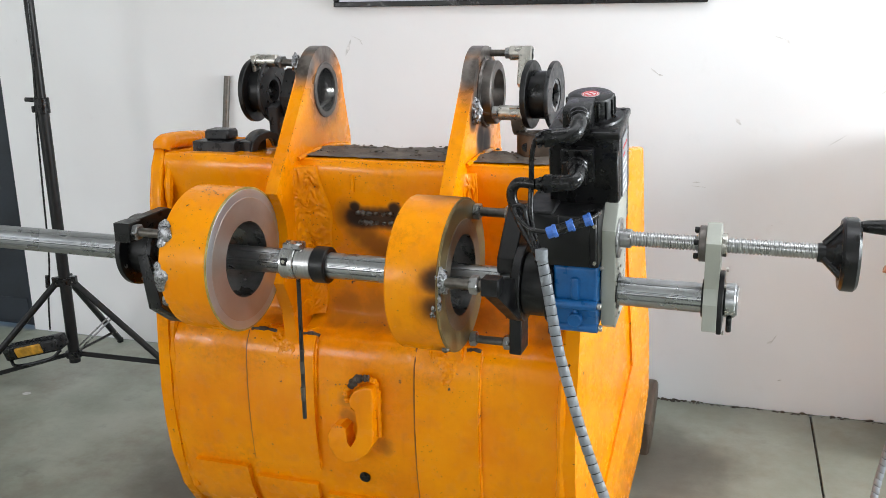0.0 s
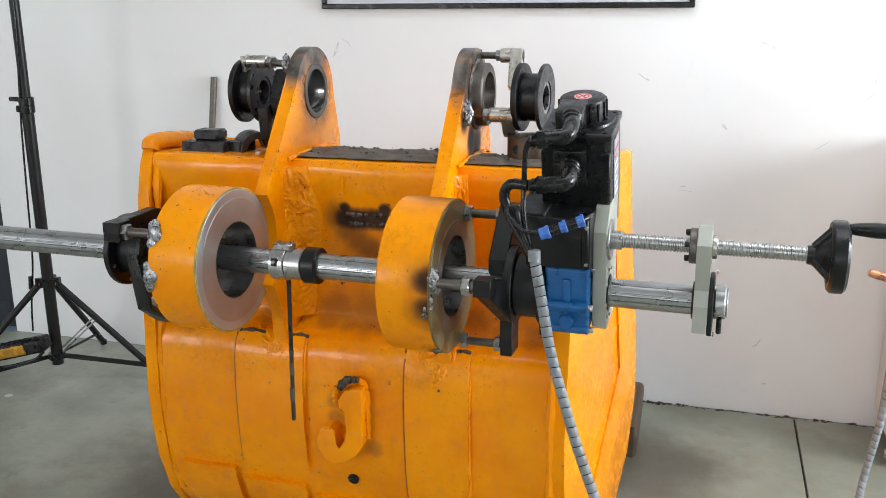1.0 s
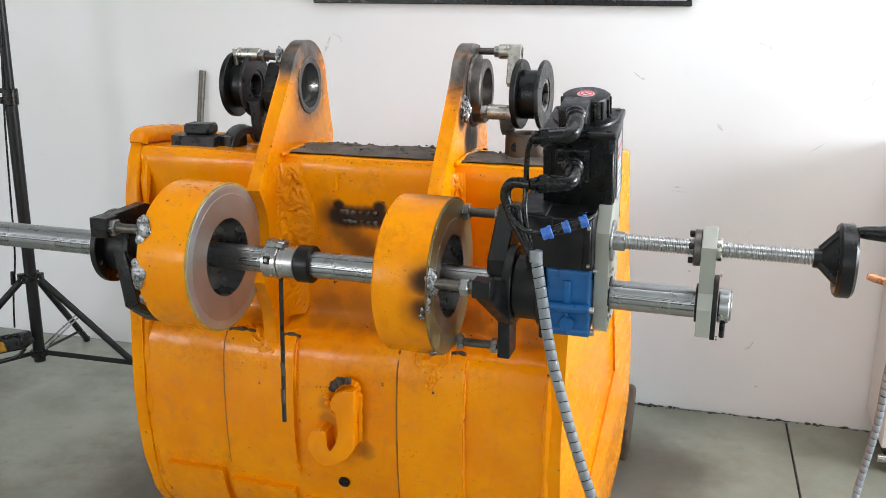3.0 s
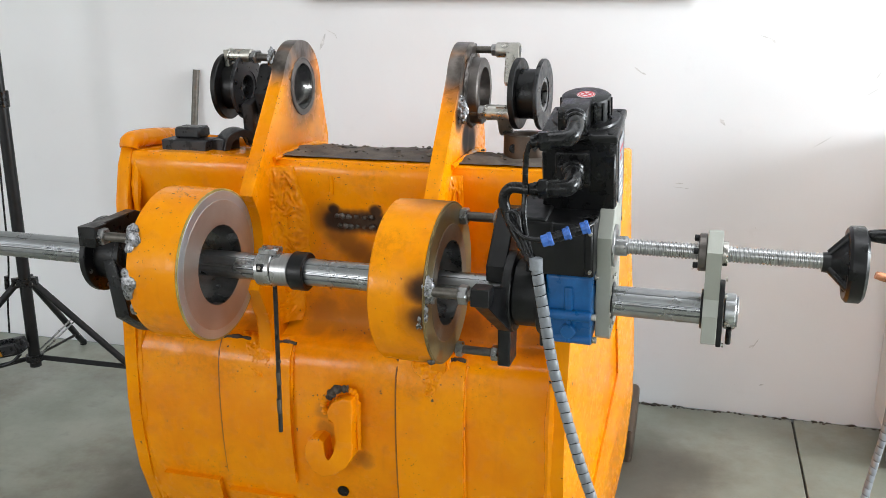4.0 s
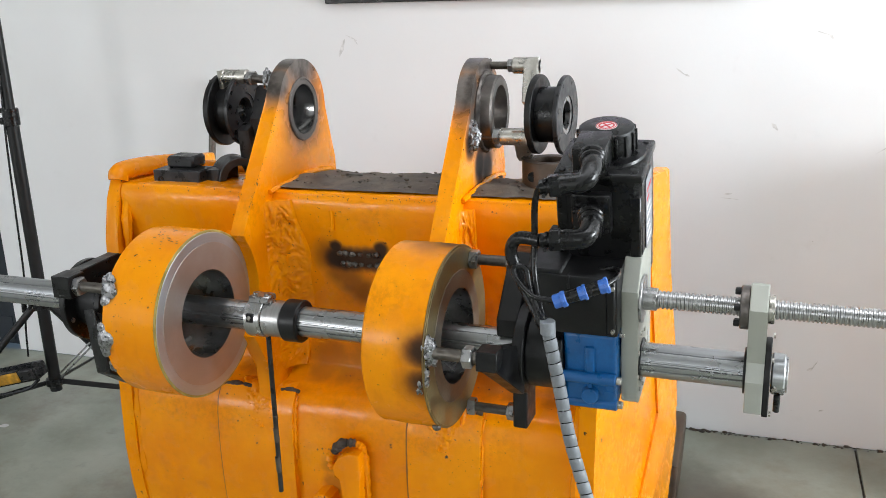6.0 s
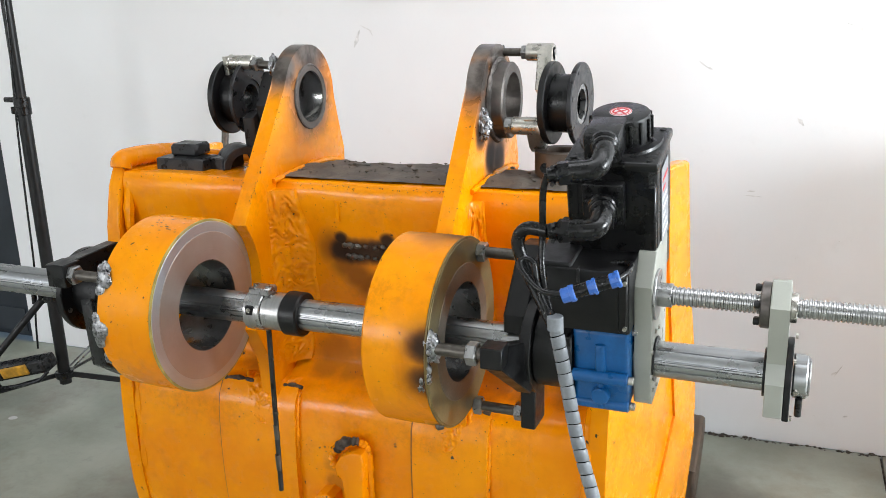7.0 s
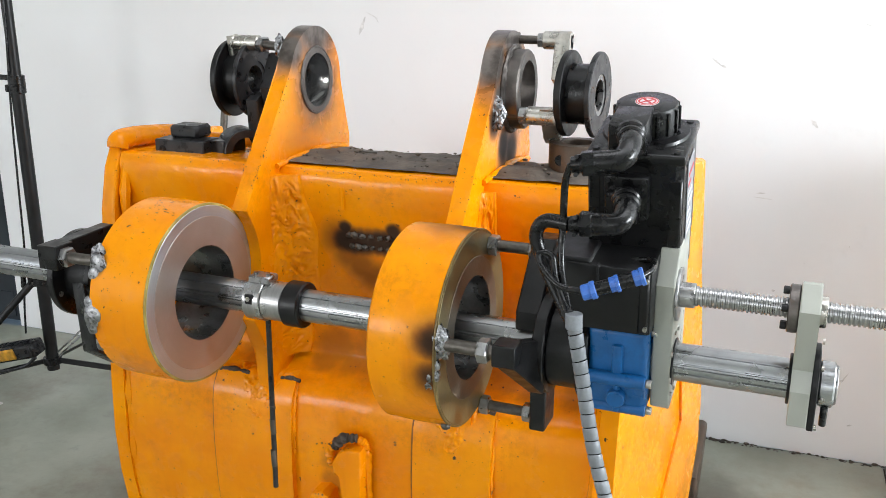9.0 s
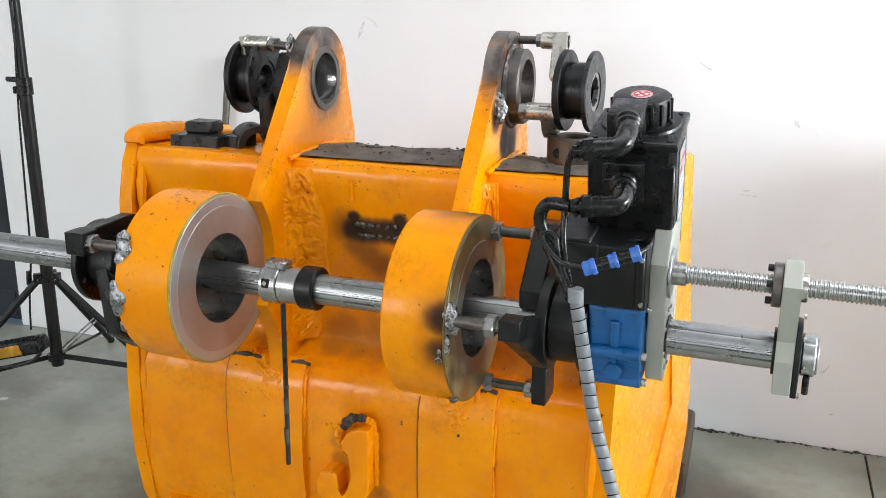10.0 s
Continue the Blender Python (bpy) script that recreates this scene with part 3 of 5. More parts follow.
part("side_reinforcement", prism(bmesh.new(), RIB, -0.345, -0.336, SHEAR, 2.25, 0.003), SIDEP, bucket)
# rounded lip at the upper corner and rear edge
part("rear_lip", tube(bmesh.new(), [(BX0 - 0.01, 2.60, 1.276), (-1.4, 2.61, 1.270), (-1.21, 2.61, 1.268)], 0.020, 12), PLATEP, bucket)
part("corner_roll", tube(bmesh.new(), spline([(-1.618, 2.330, 1.290), (-1.618, 2.345, 1.310), (-1.615, 2.45, 1.306), (-1.612, 2.60, 1.286)], 6), 0.026, 12), PLATEP, bucket)
bm = bmesh.new()
bead(bm, [(-1.592, 2.33, 1.28), (-1.585, 2.30, 1.18), (-1.582, 2.285, 1.02), (-1.588, 2.29, 0.86), (-1.588, 2.25, 0.72), (-1.588, 2.25, 0.45), (-1.588, 2.31, 0.2)], 0.015, 2.0)
part("weld_seam", bm, PLATEP, bucket)
bm = bmesh.new()
bead(bm, [(-0.382, 2.30, 1.26), (-0.386, 2.30, 1.0), (-0.386, 2.32, 0.86), (-0.386, 2.245, 0.75), (-0.386, 2.24, 0.45), (-0.386, 2.30, 0.2)], 0.014, 5.0)
part("weld_seam", bm, PLATEP, bucket)


def shell_plate(x0, x1, z_top, z_low, th, lean=0.0):
    """A wear plate bent to the front skin."""
    bm = bmesh.new()
    n, nxp = 14, 6
    o, q = [], []
    for i in range(n + 1):
        z = z_top + (z_low - z_top) * i / n
        p, nr = skin(z)
        w = lean * i / n
        o.append([bm.verts.new((x0 + (x1 - x0) * k / nxp + w, (p + nr * (th + 0.002 * noise.noise((k, z * 9, x0)))).y, (p + nr * th).z)) for k in range(nxp + 1)])
        q.append([bm.verts.new((x0 + (x1 - x0) * k / nxp + w, (p - nr * 0.004).y, (p - nr * 0.004).z)) for k in range(nxp + 1)])
    for i in range(n):
        for k in range(nxp):
            bm.faces.new((o[i][k], o[i][k + 1], o[i + 1][k + 1], o[i + 1][k]))
        for k in (0, nxp):
            bm.faces.new((o[i][k], o[i + 1][k], q[i + 1][k], q[i][k]))
    for i in (0, n):
        for k in range(nxp):
            bm.faces.new((o[i][k], o[i][k + 1], q[i][k + 1], q[i][k]))
    return bm


for x0, x1, zt, zl, th in ((-1.322, -1.108, 0.772, 0.36, 0.016), (-0.798, -0.614, 0.772, 0.12, 0.016), (-1.545, -1.36, 0.33, 0.12, 0.016), (-1.335, -1.13, 0.30, 0.10, 0.016), (-1.10, -0.92, 0.27, 0.08, 0.016)):
    part("wear_plate", shell_plate(x0, x1, zt, zl, th), PLATEP, bucket)
bm = bmesh.new()
p, nr = skin(0.345)
lathe(bm, [(0, 0), (0, 0.017), (0.004, 0.017), (0.004, 0)], along(Vector((-0.972, p.y - 0.0045, p.z)), Vector((-0.972, p.y, p.z)) - nr), 20)
part("drain_hole", bm, RUBBER, bucket, "dark round drain hole")

# lugs
LUG = arc(2.515, 1.457, 0.128, 165, -8, 18) + [(2.668, 1.36), (2.690, 1.30), (2.69, 1.24), (2.36, 1.20), (2.375, 0.92), (2.36, 0.80), (2.27, 0.755), (2.246, 0.70), (2.240, 0.76), (2.230, 0.86)] + arc(2.024, 1.080, 0.194, -40, 42, 12) + [(2.27, 1.34)]
HOLE = (2.515, 1.457)


def lug(x0, x1, ring):
    bm = prism(bmesh.new(), LUG, x0, x1, 0, 0, 0.004, 2)
    body = part("lug", bm, LUGP, bucket, "tall orange ear plate with a bare ground steel head")
    for a, b in ring:
        deep = b - a > 0.01
        part("bushing_ring", ringx(a, b, 0.0640, 0.088 if deep else 0.0765, HOLE[0], HOLE[1], 48, 0.004 if deep else 0.001), RINGM, body, "bare steel bushing ring")
    part("bushing", ringx(x0 - (0.03 if x0 < -1 else 0.0005), max(x1, ring[-1][1]) - 0.002, 0.0642, 0.0715, HOLE[0], HOLE[1], 48, 0.001), BORED, body, "bright bored bushing")
    return body


def weld_ring(parent, x, r, thick, seed):
    bm = bmesh.new()
    bead(bm, [(x, HOLE[0] + r * math.cos(0.3 * k), HOLE[1] + r * math.sin(0.3 * k)) for k in range(22)], thick, seed, 8, 5)
    part("weld_seam", bm, RINGM, parent, "dark weld run round the bushing")


lug_a = lug(-1.198, -1.160, [(-1.160, -1.157)])
lug_b = lug(-0.705, -0.667, [(-0.667, -0.630)])
weld_ring(lug_a, -1.159, 0.0785, 0.0035, 2.0)
weld_ring(lug_b, -0.664, 0.091, 0.008, 5.0)
cutter_holes = [(lug_a, -1.3, -1.05), (lug_b, -0.8, -0.55)]
for ob, a, b in cutter_holes:
    # bore the eye through the plate
    cm = finish(rodm((a, *HOLE), (b, *HOLE), 0.0705, 48), "bore", BORE, 0)
    co = new("bore_tool", cm)
    md = ob.modifiers.new("eye", "BOOLEAN")
    md.object, md.operation, md.solver = co, "DIFFERENCE", "EXACT"
    dg = bpy.context.evaluated_depsgraph_get()
    me = bpy.data.meshes.new_from_object(ob.evaluated_get(dg))
    ob.modifiers.clear()
    ob.data = me
    bpy.data.objects.remove(co)

# wrinkled painted-over weld build-up where the lugs meet the shell


def weld_patch(x, w, z0, z1, y_lug, seed, amp):
    """A hollow fillet between a lug's face and the shell, with a ropy surface."""
    bm = bmesh.new()
    nu, nv = 90, 36
    g = []
    for i in range(nu + 1):
        z = z0 + (z1 - z0) * i / nu
        ww = w * (0.55 + 0.45 * math.sin(math.pi * (0.25 + 0.7 * i / nu))) * (1 + 0.25 * noise.noise((z * 9, seed, 0)))
        ys = skin(z)[0].y
        row = []
        for k in range(nv + 1):
            t = k / nv
            px = x - 0.004 + (ww + 0.006) * t ** 1.6
            py = y_lug + (ys + (0.004 if t > 0.96 else -0.005) - y_lug) * (1 - (1 - t) ** 1.8)
            n = 1.1 * (0.5 - abs(noise.noise((t * 4.0 + seed, z * 70 + 3 * noise.noise((t * 4, z * 18, seed)), seed)))) * 1.6 + 0.5 * noise.noise((t * 8 + seed, z * 26, 2.0)) + 0.7 * (0.5 - abs(noise.noise((t * 20, z * 110, seed))))
            e = min(1, 5 * t, 5 * (1 - t)) * min(1, 6 * i / nu + 0.1, 6 * (1 - i / nu) + 0.1)
            row.append(bm.verts.new((px + amp * n * 0.5 * e, py - amp * n * e, z)))
        g.append(row)
    for i in range(nu):
        for k in range(nv):
            bm.faces.new((g[i][k], g[i + 1][k], g[i + 1][k + 1], g[i][k + 1]))
    return bm


part("weld_build_up", weld_patch(-1.160, 0.095, 0.985, 1.272, 2.262, 1.3, 0.0062), PLATEP, bucket, "wide wrinkled painted-over weld", 60)
part("weld_build_up", weld_patch(-0.667, 0.040, 0.90, 1.272, 2.270, 7.7, 0.0045), PLATEP, bucket, "wrinkled painted-over weld", 60)
part("weld_build_up", weld_patch(-1.160, 0.050, 0.815, 0.985, 2.275, 4.1, 0.004), PLATEP, bucket, "", 60)
for x in (-1.156, -0.664):
    bm = bmesh.new()
    bead(bm, [(x, 2.30, 1.285), (x + 0.005, 2.42, 1.292), (x, 2.55, 1.287), (x, 2.66, 1.272)], 0.009, 3.0)
    part("weld_seam", bm, PLATEP, bucket, "lumpy painted-over weld run")
    bm = bmesh.new()
    nu, nv = 56, 44
    g = []
    for i in range(nu + 1):
        z = 0.786 - 0.120 * i / nu
        half = 0.078 * (1 - 0.92 * i / nu) * (1 + 0.18 * noise.noise((z * 60, x, 0)))
        row = []
        for k in range(nv + 1):
            t = 2 * k / nv - 1
            e = min(1, 4 * (1 - abs(t)), 8 * i / nu + 0.2, 6 * (1 - i / nu) + 0.1)
            px = x - 0.045 + half * t
            w = 0.7 * noise.noise((px * 22, z * 22, x))
            h = 0.5 - abs(noise.noise((px * 75 + w, z * 95 + 2 * w, x))) + 0.35 * noise.noise((px * 190, z * 190, x)) + 0.7 * noise.noise((px * 34, z * 30, 3 + x))
            p, nr = skin(z, -0.004 + e * (0.017 + 0.0105 * h))
            row.append(bm.verts.new((px, p.y, p.z)))
        g.append(row)
    for i in range(nu):
        for k in range(nv):
            bm.faces.new((g[i][k], g[i + 1][k], g[i + 1][k + 1], g[i][k + 1]))
    part("weld_fan", bm, PLATEP, bucket, "ropy painted-over weld fan below the ear", 60)
# grimy gaps along the top edges of the wear plates
for x0, x1 in ((-1.318, -1.235), (-1.15, -1.10), (-0.795, -0.745), (-0.655, -0.615)):
    bm = bmesh.new()
    bead(bm, [(x0, 2.262, 0.778), ((x0 + x1) / 2, 2.264, 0.781), (x1, 2.262, 0.778)], 0.0065, x0 * 9)
    part("grime", bm, DIRT, bucket)
for x0, zt, zl in ((-0.614, 0.765, 0.14), (-1.108, 0.765, 0.60)):
    bm = bmesh.new()
    bead(bm, [(x0, skin(zt + (zl - zt) * i / 6, 0.003)[0].y, zt + (zl - zt) * i / 6) for i in range(7)], 0.0065, x0 * 5, 6, 8)
    part("weld_seam", bm, PLATEP, bucket)

# thin dark-orange lines standing in for the shadow along the plates' left edges
for x0, zt, zl in ((-1.330, 0.77, 0.36), (-0.804, 0.77, 0.13)):
    bm = bmesh.new()
    tube(bm, [(x0, skin(zt + (zl - zt) * i / 12, 0.0015)[0].y, zt + (zl - zt) * i / 12) for i in range(13)], 0.0034, 6)
    part("grime_line", bm, EDGE_SHADE, bucket)
# grit on the top between the lugs
bm = bmesh.new()
n1, n2 = 60, 12
g = [[None] * (n2 + 1) for _ in range(n1 + 1)]
for i in range(n1 + 1):
    for k in range(n2 + 1):
        x, y = -1.157 + 0.775 * i / n1, 2.338 + 0.300 * k / n2
        e = min(1, 6 * min(k / n2, 1 - k / n2) + 0.15)
        g[i][k] = bm.verts.new((x, y - (0.014 * noise.noise((x * 14, 3, 0)) + 0.007 * noise.noise((x * 55, 8, 0))) * (1 - k / n2), 1.2885 - 0.024 * max(0.0, k / n2 - 0.4) / 0.6 + e * (0.006 + 0.009 * noise.noise((x * 18, y * 18, 0)) + 0.004 * noise.noise((x * 70, y * 70, 2)))))
for i in range(n1):
    for k in range(n2):
        bm.faces.new((g[i][k], g[i + 1][k], g[i + 1][k + 1], g[i][k + 1]))
rng = random.Random(7)
for i in range(90):
    r = 0.0015 + 0.004 * rng.random() ** 2
    gy = rng.random()
    lump(bm, (-1.14 + 0.72 * rng.random(), 2.35 + 0.22 * gy, 1.298 - 0.016 * max(0.0, gy - 0.5)), r, (1.4, 1, 0.7), 0.4, 50, 1)
tagged(part("grit", bm, GRIT), "dark oily grit and swarf on top of the bucket", "dirt", "", "stuff")
for x, y, a in ((-1.02, 2.50, 20), (-0.74, 2.40, 70)):
    bm = boxm(-0.022, 0.022, -0.008, 0.008, 0, 0.007, bevel=0.0015, m=pose(x, y, 1.296 if y < 2.45 else 1.288, 0, 4, a))
    tagged(part("steel_scrap", bm, BOLT), "small bare steel offcut lying on the gritty bucket top", "scrap")

# the lifting hook
HX, HY = -0.972, 2.232


def hook():
    """A thick flame-cut hook: round eye end above, open throat, blunt tip."""
    pts = [(-0.009, 0.594), (-0.013, 0.622), (0.004, 0.65), (0.034, 0.665), (0.06, 0.664), (0.064, 0.639), (0.058, 0.571), (0.058, 0.495), (0.038, 0.46), (0.003, 0.432), (-0.032, 0.422),
           (-0.062, 0.436), (-0.082, 0.472), (-0.083, 0.507), (-0.069, 0.532), (-0.042, 0.539), (-0.025, 0.53), (-0.023, 0.492), (-0.02, 0.473), (-0.007, 0.471), (0.008, 0.496), (0.012, 0.535), (0.013, 0.597)]
    bm = bmesh.new()
    front = [bm.verts.new((HX + x, HY - 0.047 + 0.001 * noise.noise((x * 60, z * 60, 1)), z)) for x, z in pts]
    back = [bm.verts.new((HX + x + 0.003 * noise.noise((x * 50, z * 50, 5)), HY + 0.016, z)) for x, z in pts]
    n = len(pts)
    for k in range(n):
        bm.faces.new((back[k], back[(k + 1) % n], front[(k + 1) % n], front[k]))
    bm.faces.new(back)
    cap = bm.faces.new(front[::-1])
    bmesh.ops.bevel(bm, geom=list(cap.edges), offset=0.006, segments=3, affect="EDGES", profile=0.5)
    bmesh.ops.recalc_face_normals(bm, faces=bm.faces)
    return bm


hook_ob = part("lifting_hook", hook(), PLATEP, bucket, "orange painted forged lifting hook")
bm = bmesh.new()
bead(bm, [(HX - 0.030, HY - 0.012, 0.600), (HX - 0.030, HY - 0.016, 0.635), (HX - 0.012, HY - 0.020, 0.662), (HX + 0.012, HY - 0.016, 0.675), (HX + 0.05, HY - 0.010, 0.672), (HX + 0.060, HY - 0.008, 0.64), (HX + 0.062, HY - 0.004, 0.50)], 0.0115, 1.0, 8, 12)
part("weld_seam", bm, PLATEP, hook_ob)
bm = bmesh.new()
bead(bm, [(HX - 0.014, HY - 0.022, 0.655), (HX + 0.008, HY - 0.026, 0.680), (HX + 0.042, HY - 0.022, 0.685)], 0.013, 4.0, 8, 10)
part("scorched_weld", bm, DIRT, hook_ob)
# weld dots in the scorched patch
bm = bmesh.new()
for r_, z_ in ((0, 1.135), (1, 1.108)):
    for i in range(6):
        x = -0.988 + 0.0185 * i + 0.003 * r_
        lump(bm, (x + 0.004 * math.sin(i * 5.3 + r_), skin(z_)[0].y - 0.002, z_ + 0.004 * math.sin(i * 3.1)), 0.0085 + 0.002 * math.sin(i * 7.7), (1, 0.55, 0.8), 0.5, 90, 2)
part("weld_dots", bm, WELD_DARK, bucket, "two rows of dark weld dots")

# paint runs
for x, z, h in ((-1.0, 1.245, 0.05),):
    bm = bmesh.new()
    tube(bm, [(x, skin(z)[0].y, z), (x + 0.002, skin(z - h / 2)[0].y - 0.001, z - h / 2), (x, skin(z - h)[0].y - 0.002, z - h)], 0.006, 10)
    part("paint_run", bm, PLATEP, bucket)

# bosses
BOSS_Y, BOSS_Z, BOSS_R = 2.060, 1.059, 0.190


def boss(x0, x1, ri, face_mats, label):
    bm = bmesh.new()
    m = Matrix.Translation((0, BOSS_Y, BOSS_Z))
    lathe(bm, [(x0, ri + 0.012), (x0, BOSS_R - 0.005), (x0 + 0.005, BOSS_R), ((x0 + x1) / 2, BOSS_R + 0.001), (x1 - 0.004, BOSS_R), (x1, BOSS_R - 0.004), (x1, ri + 0.012)], m, 96, True)
    body = part("boss", bm, BOSSP, bucket, label)
    (fm, fr), (gm, _) = face_mats
    part("rim_face", ringx(x1 - 0.002, x1 + 0.0018, fr, BOSS_R - 0.0045, BOSS_Y, BOSS_Z, 96, 0.0008), fm, body, "bare machined rim")
    part("inner_face", ringx(x1 - 0.002, x1 + 0.0024, ri + 0.0012, fr, BOSS_Y, BOSS_Z, 96, 0.0008), gm, body, "heat-tinted machined face")
    part("rim_edge", ringx(x1 - 0.003, x1 + 0.0008, BOSS_R - 0.0055, BOSS_R + 0.0006, BOSS_Y, BOSS_Z, 96, 0.001), OLIVE if fm == RIM_A else EDGE_B, body, "olive paint edge")
    part("bore_sleeve", ringx(x0 - 0.001, x1 + 0.0015, ri, ri + 0.012, BOSS_Y, BOSS_Z, 72, 0.002), BORE, body, "dark steel bore lining")
    return body


boss_a = boss(-1.335, -1.196, 0.100, ((RIM_A, 0.163), (INNER_A, 0)), "heavy orange painted ring boss with a machined face")
boss_b = boss(-0.738, -0.607, 0.100, ((FACE_OLIVE, 0.138), (FACE_OX, 0)), "heavy orange painted ring boss with an oxidised face")
# flaked paint on top of the first boss
bm = bmesh.new()
rng = random.Random(11)
for i in range(46):
    a = radians(rng.gauss(101, 9))
    x = rng.gauss(-1.265, 0.022)
    if -1.33 < x < -1.2:
        lump(bm, (x, BOSS_Y + BOSS_R * math.cos(a), BOSS_Z + (BOSS_R + 0.0006) * math.sin(a)), rng.uniform(0.0008, 0.0022), (2.0, 1.0, 0.3), 0.4, 90, 1)
tagged(part("chipped_paint", bm, DIRT, boss_a, "dark flaked paint chips"), kind="stuff")
# the bore line is turned a little from the wall's line


def turned_about(x, y, z, turn, rise):
    return Matrix.Translation((x, y, z)) @ Matrix.Rotation(radians(turn), 4, "Z") @ Matrix.Rotation(radians(rise), 4, "Y") @ Matrix.Translation((-x, -y, -z))


BORE_TURN = turned_about(-1.0, 2.066, 1.055, -1.9, 0.0)
for o, m in ((boss_a, Matrix.Translation((0, -0.010, 0)) @ turned_about(-1.2, 2.06, 1.06, -2.4, 0)), (boss_b, turned_about(-0.67, 2.06, 1.06, -1.9, 0))):
    for q in (o, *o.children_recursive):
        q.data.transform(m)


def edge_chips(parent, pts, n, seed, spread=0.003, size=0.0009):
    """Tiny dark chips where paint has broken along an edge."""
    rg = random.Random(seed)
    bm = bmesh.new()
    pts = [Vector(p) for p in pts]
    for _ in range(n * 2 // 3):
        i = rg.randrange(len(pts) - 1)
        c = pts[i].lerp(pts[i + 1], rg.random()) + Vector((rg.gauss(0, spread), rg.gauss(0, spread), rg.gauss(0, spread * 0.6)))
        lump(bm, c, size * rg.uniform(0.4, 1.3), (1.2, 0.8, 1.5), 0.7, 120, 1)
    tagged(part("chipped_paint", bm, DIRT, parent, "small dark chips in the paint"), kind="stuff")


edge_chips(lug_a, [(-1.161, 2.18, 1.238), (-1.161, 2.27, 1.338), (-1.161, 2.39, 1.49)], 60, 1, 0.0022)
edge_chips(lug_a, [(-1.197, 2.18, 1.238), (-1.197, 2.27, 1.338), (-1.197, 2.39, 1.49)], 30, 2, 0.0022)
edge_chips(lug_b, [(-0.668, 2.18, 1.238), (-0.668, 2.27, 1.338), (-0.668, 2.36, 1.44)], 50, 3, 0.0022)
edge_chips(bucket, [(-1.12, 2.318, 1.277), (-0.72, 2.318, 1.277)], 90, 4, 0.006)
edge_chips(bucket, [(-0.64, 2.318, 1.277), (-0.40, 2.318, 1.277)], 40, 5, 0.006)
edge_chips(bucket, [(-1.56, 2.318, 1.277), (-1.22, 2.318, 1.277)], 50, 6, 0.006)
edge_chips(bucket, [(-1.60, 2.34, 1.325), (-1.61, 2.305, 1.25), (-1.612, 2.255, 1.0)], 40, 7, 0.006, 0.0016)
edge_chips(bucket, [(-1.58, 2.262, 0.80), (-1.585, 2.236, 0.60), (-1.585, 2.26, 0.35)], 50, 8, 0.006, 0.0016)
edge_chips(bucket, [(-1.0, 2.345, 0.798), (-0.82, 2.345, 0.798), (-0.42, 2.345, 0.798)], 110, 9, 0.009, 0.0016)
edge_chips(bucket, [(-1.02, 2.20, 0.66), (-0.92, 2.20, 0.66), (-0.915, 2.20, 0.50)], 40, 10, 0.006, 0.0014)
# webs behind the bosses
for x0, x1 in ((-1.30, -1.20), (-0.725, -0.70)):
    part("boss_web", prism(bmesh.new(), [(2.21, 1.14), (2.38, 1.20), (2.39, 0.88), (2.21, 0.96)], x0, x1, 0, 0, 0.004), PLATEP, bucket)

# ---- the boring bar ----
AY, AZ, BR = 2.066, 1.055, 0.0335
boring_bar = thing("boring_bar", (-1.2, AY, AZ), "long bright steel boring bar running through both bosses", "boring bar")


def keyed_bar(x0, x1, r):
    """A round bar with a shallow keyway along its front."""
    bm = bmesh.new()
    seg, ring = 150, []
    for i in range(seg):
        a = 2 * math.pi * i / seg
        k = r
        d = math.degrees(a) % 360
        if 184 < d < 199:
            k = r - 0.0035
        elif 163 < d < 166.5 or 174 < d < 177.5 or 128 < d < 131:
            k = r - 0.0022
        ring.append((k * math.cos(a), k * math.sin(a)))
    rows = [[bm.verts.new((x, AY + c, AZ + s)) for c, s in ring] for x in (x0, x1)]
    for i in range(seg):
        j = (i + 1) % seg
        bm.faces.new((rows[0][i], rows[0][j], rows[1][j], rows[1][i]))
    bm.faces.new(rows[0][::-1])
    bm.faces.new(rows[1])
    return bm


part("bar", keyed_bar(-2.75, -0.02, BR), BARSTEEL, boring_bar, "bright ground steel bar with a keyway", 20)
# the tool holder clamp and the black collar
clamp = part("tool_clamp", ringx(-1.093, -1.052, BR, 0.0445, AY, AZ, 48, 0.002), STEEL, boring_bar, "split steel clamp ring")
part("sleeve", ringx(-1.052, -1.005, BR, 0.041, AY, AZ, 48, 0.002), STEEL, boring_bar)
part("clamp_block", boxm(-1.09, -1.04, AY - 0.018, AY + 0.020, AZ + 0.038, AZ + 0.054, bevel=0.003), NUT, clamp)
for dx in (-1.08, -1.052):
    part("screw", rodm((dx, AY, AZ + 0.054), (dx, AY, AZ + 0.058), 0.006, 12), NUT, clamp)
part("slot", boxm(-1.083, -1.066, AY - 0.0455, AY - 0.03, AZ + 0.002, AZ + 0.022, bevel=0.001), BLACK, clamp)
part("slot_screw", rodm((-1.0745, AY - 0.048, AZ + 0.013), (-1.0745, AY - 0.035, AZ + 0.013), 0.005, 12), NICKEL, clamp)
part("collar", ringx(-1.003, -0.962, BR, 0.0475, AY, AZ, 48, 0.003), BLACK, boring_bar, "black clamp collar")
probe = part("feeler_rod", rodm((-1.058, AY, AZ - 0.035), (-1.070, AY + 0.012, 0.604), 0.0058, 12, 0.001), OXIDE, boring_bar, "slim dark rod hanging from the clamp")
part("rod_head", ringx(-0.011, 0.011, 0.001, 0.011, 0, 0, 16, 0.002), OXIDE, probe).matrix_local = pose(-1.058, AY, AZ - 0.047, 0, 90, 0)
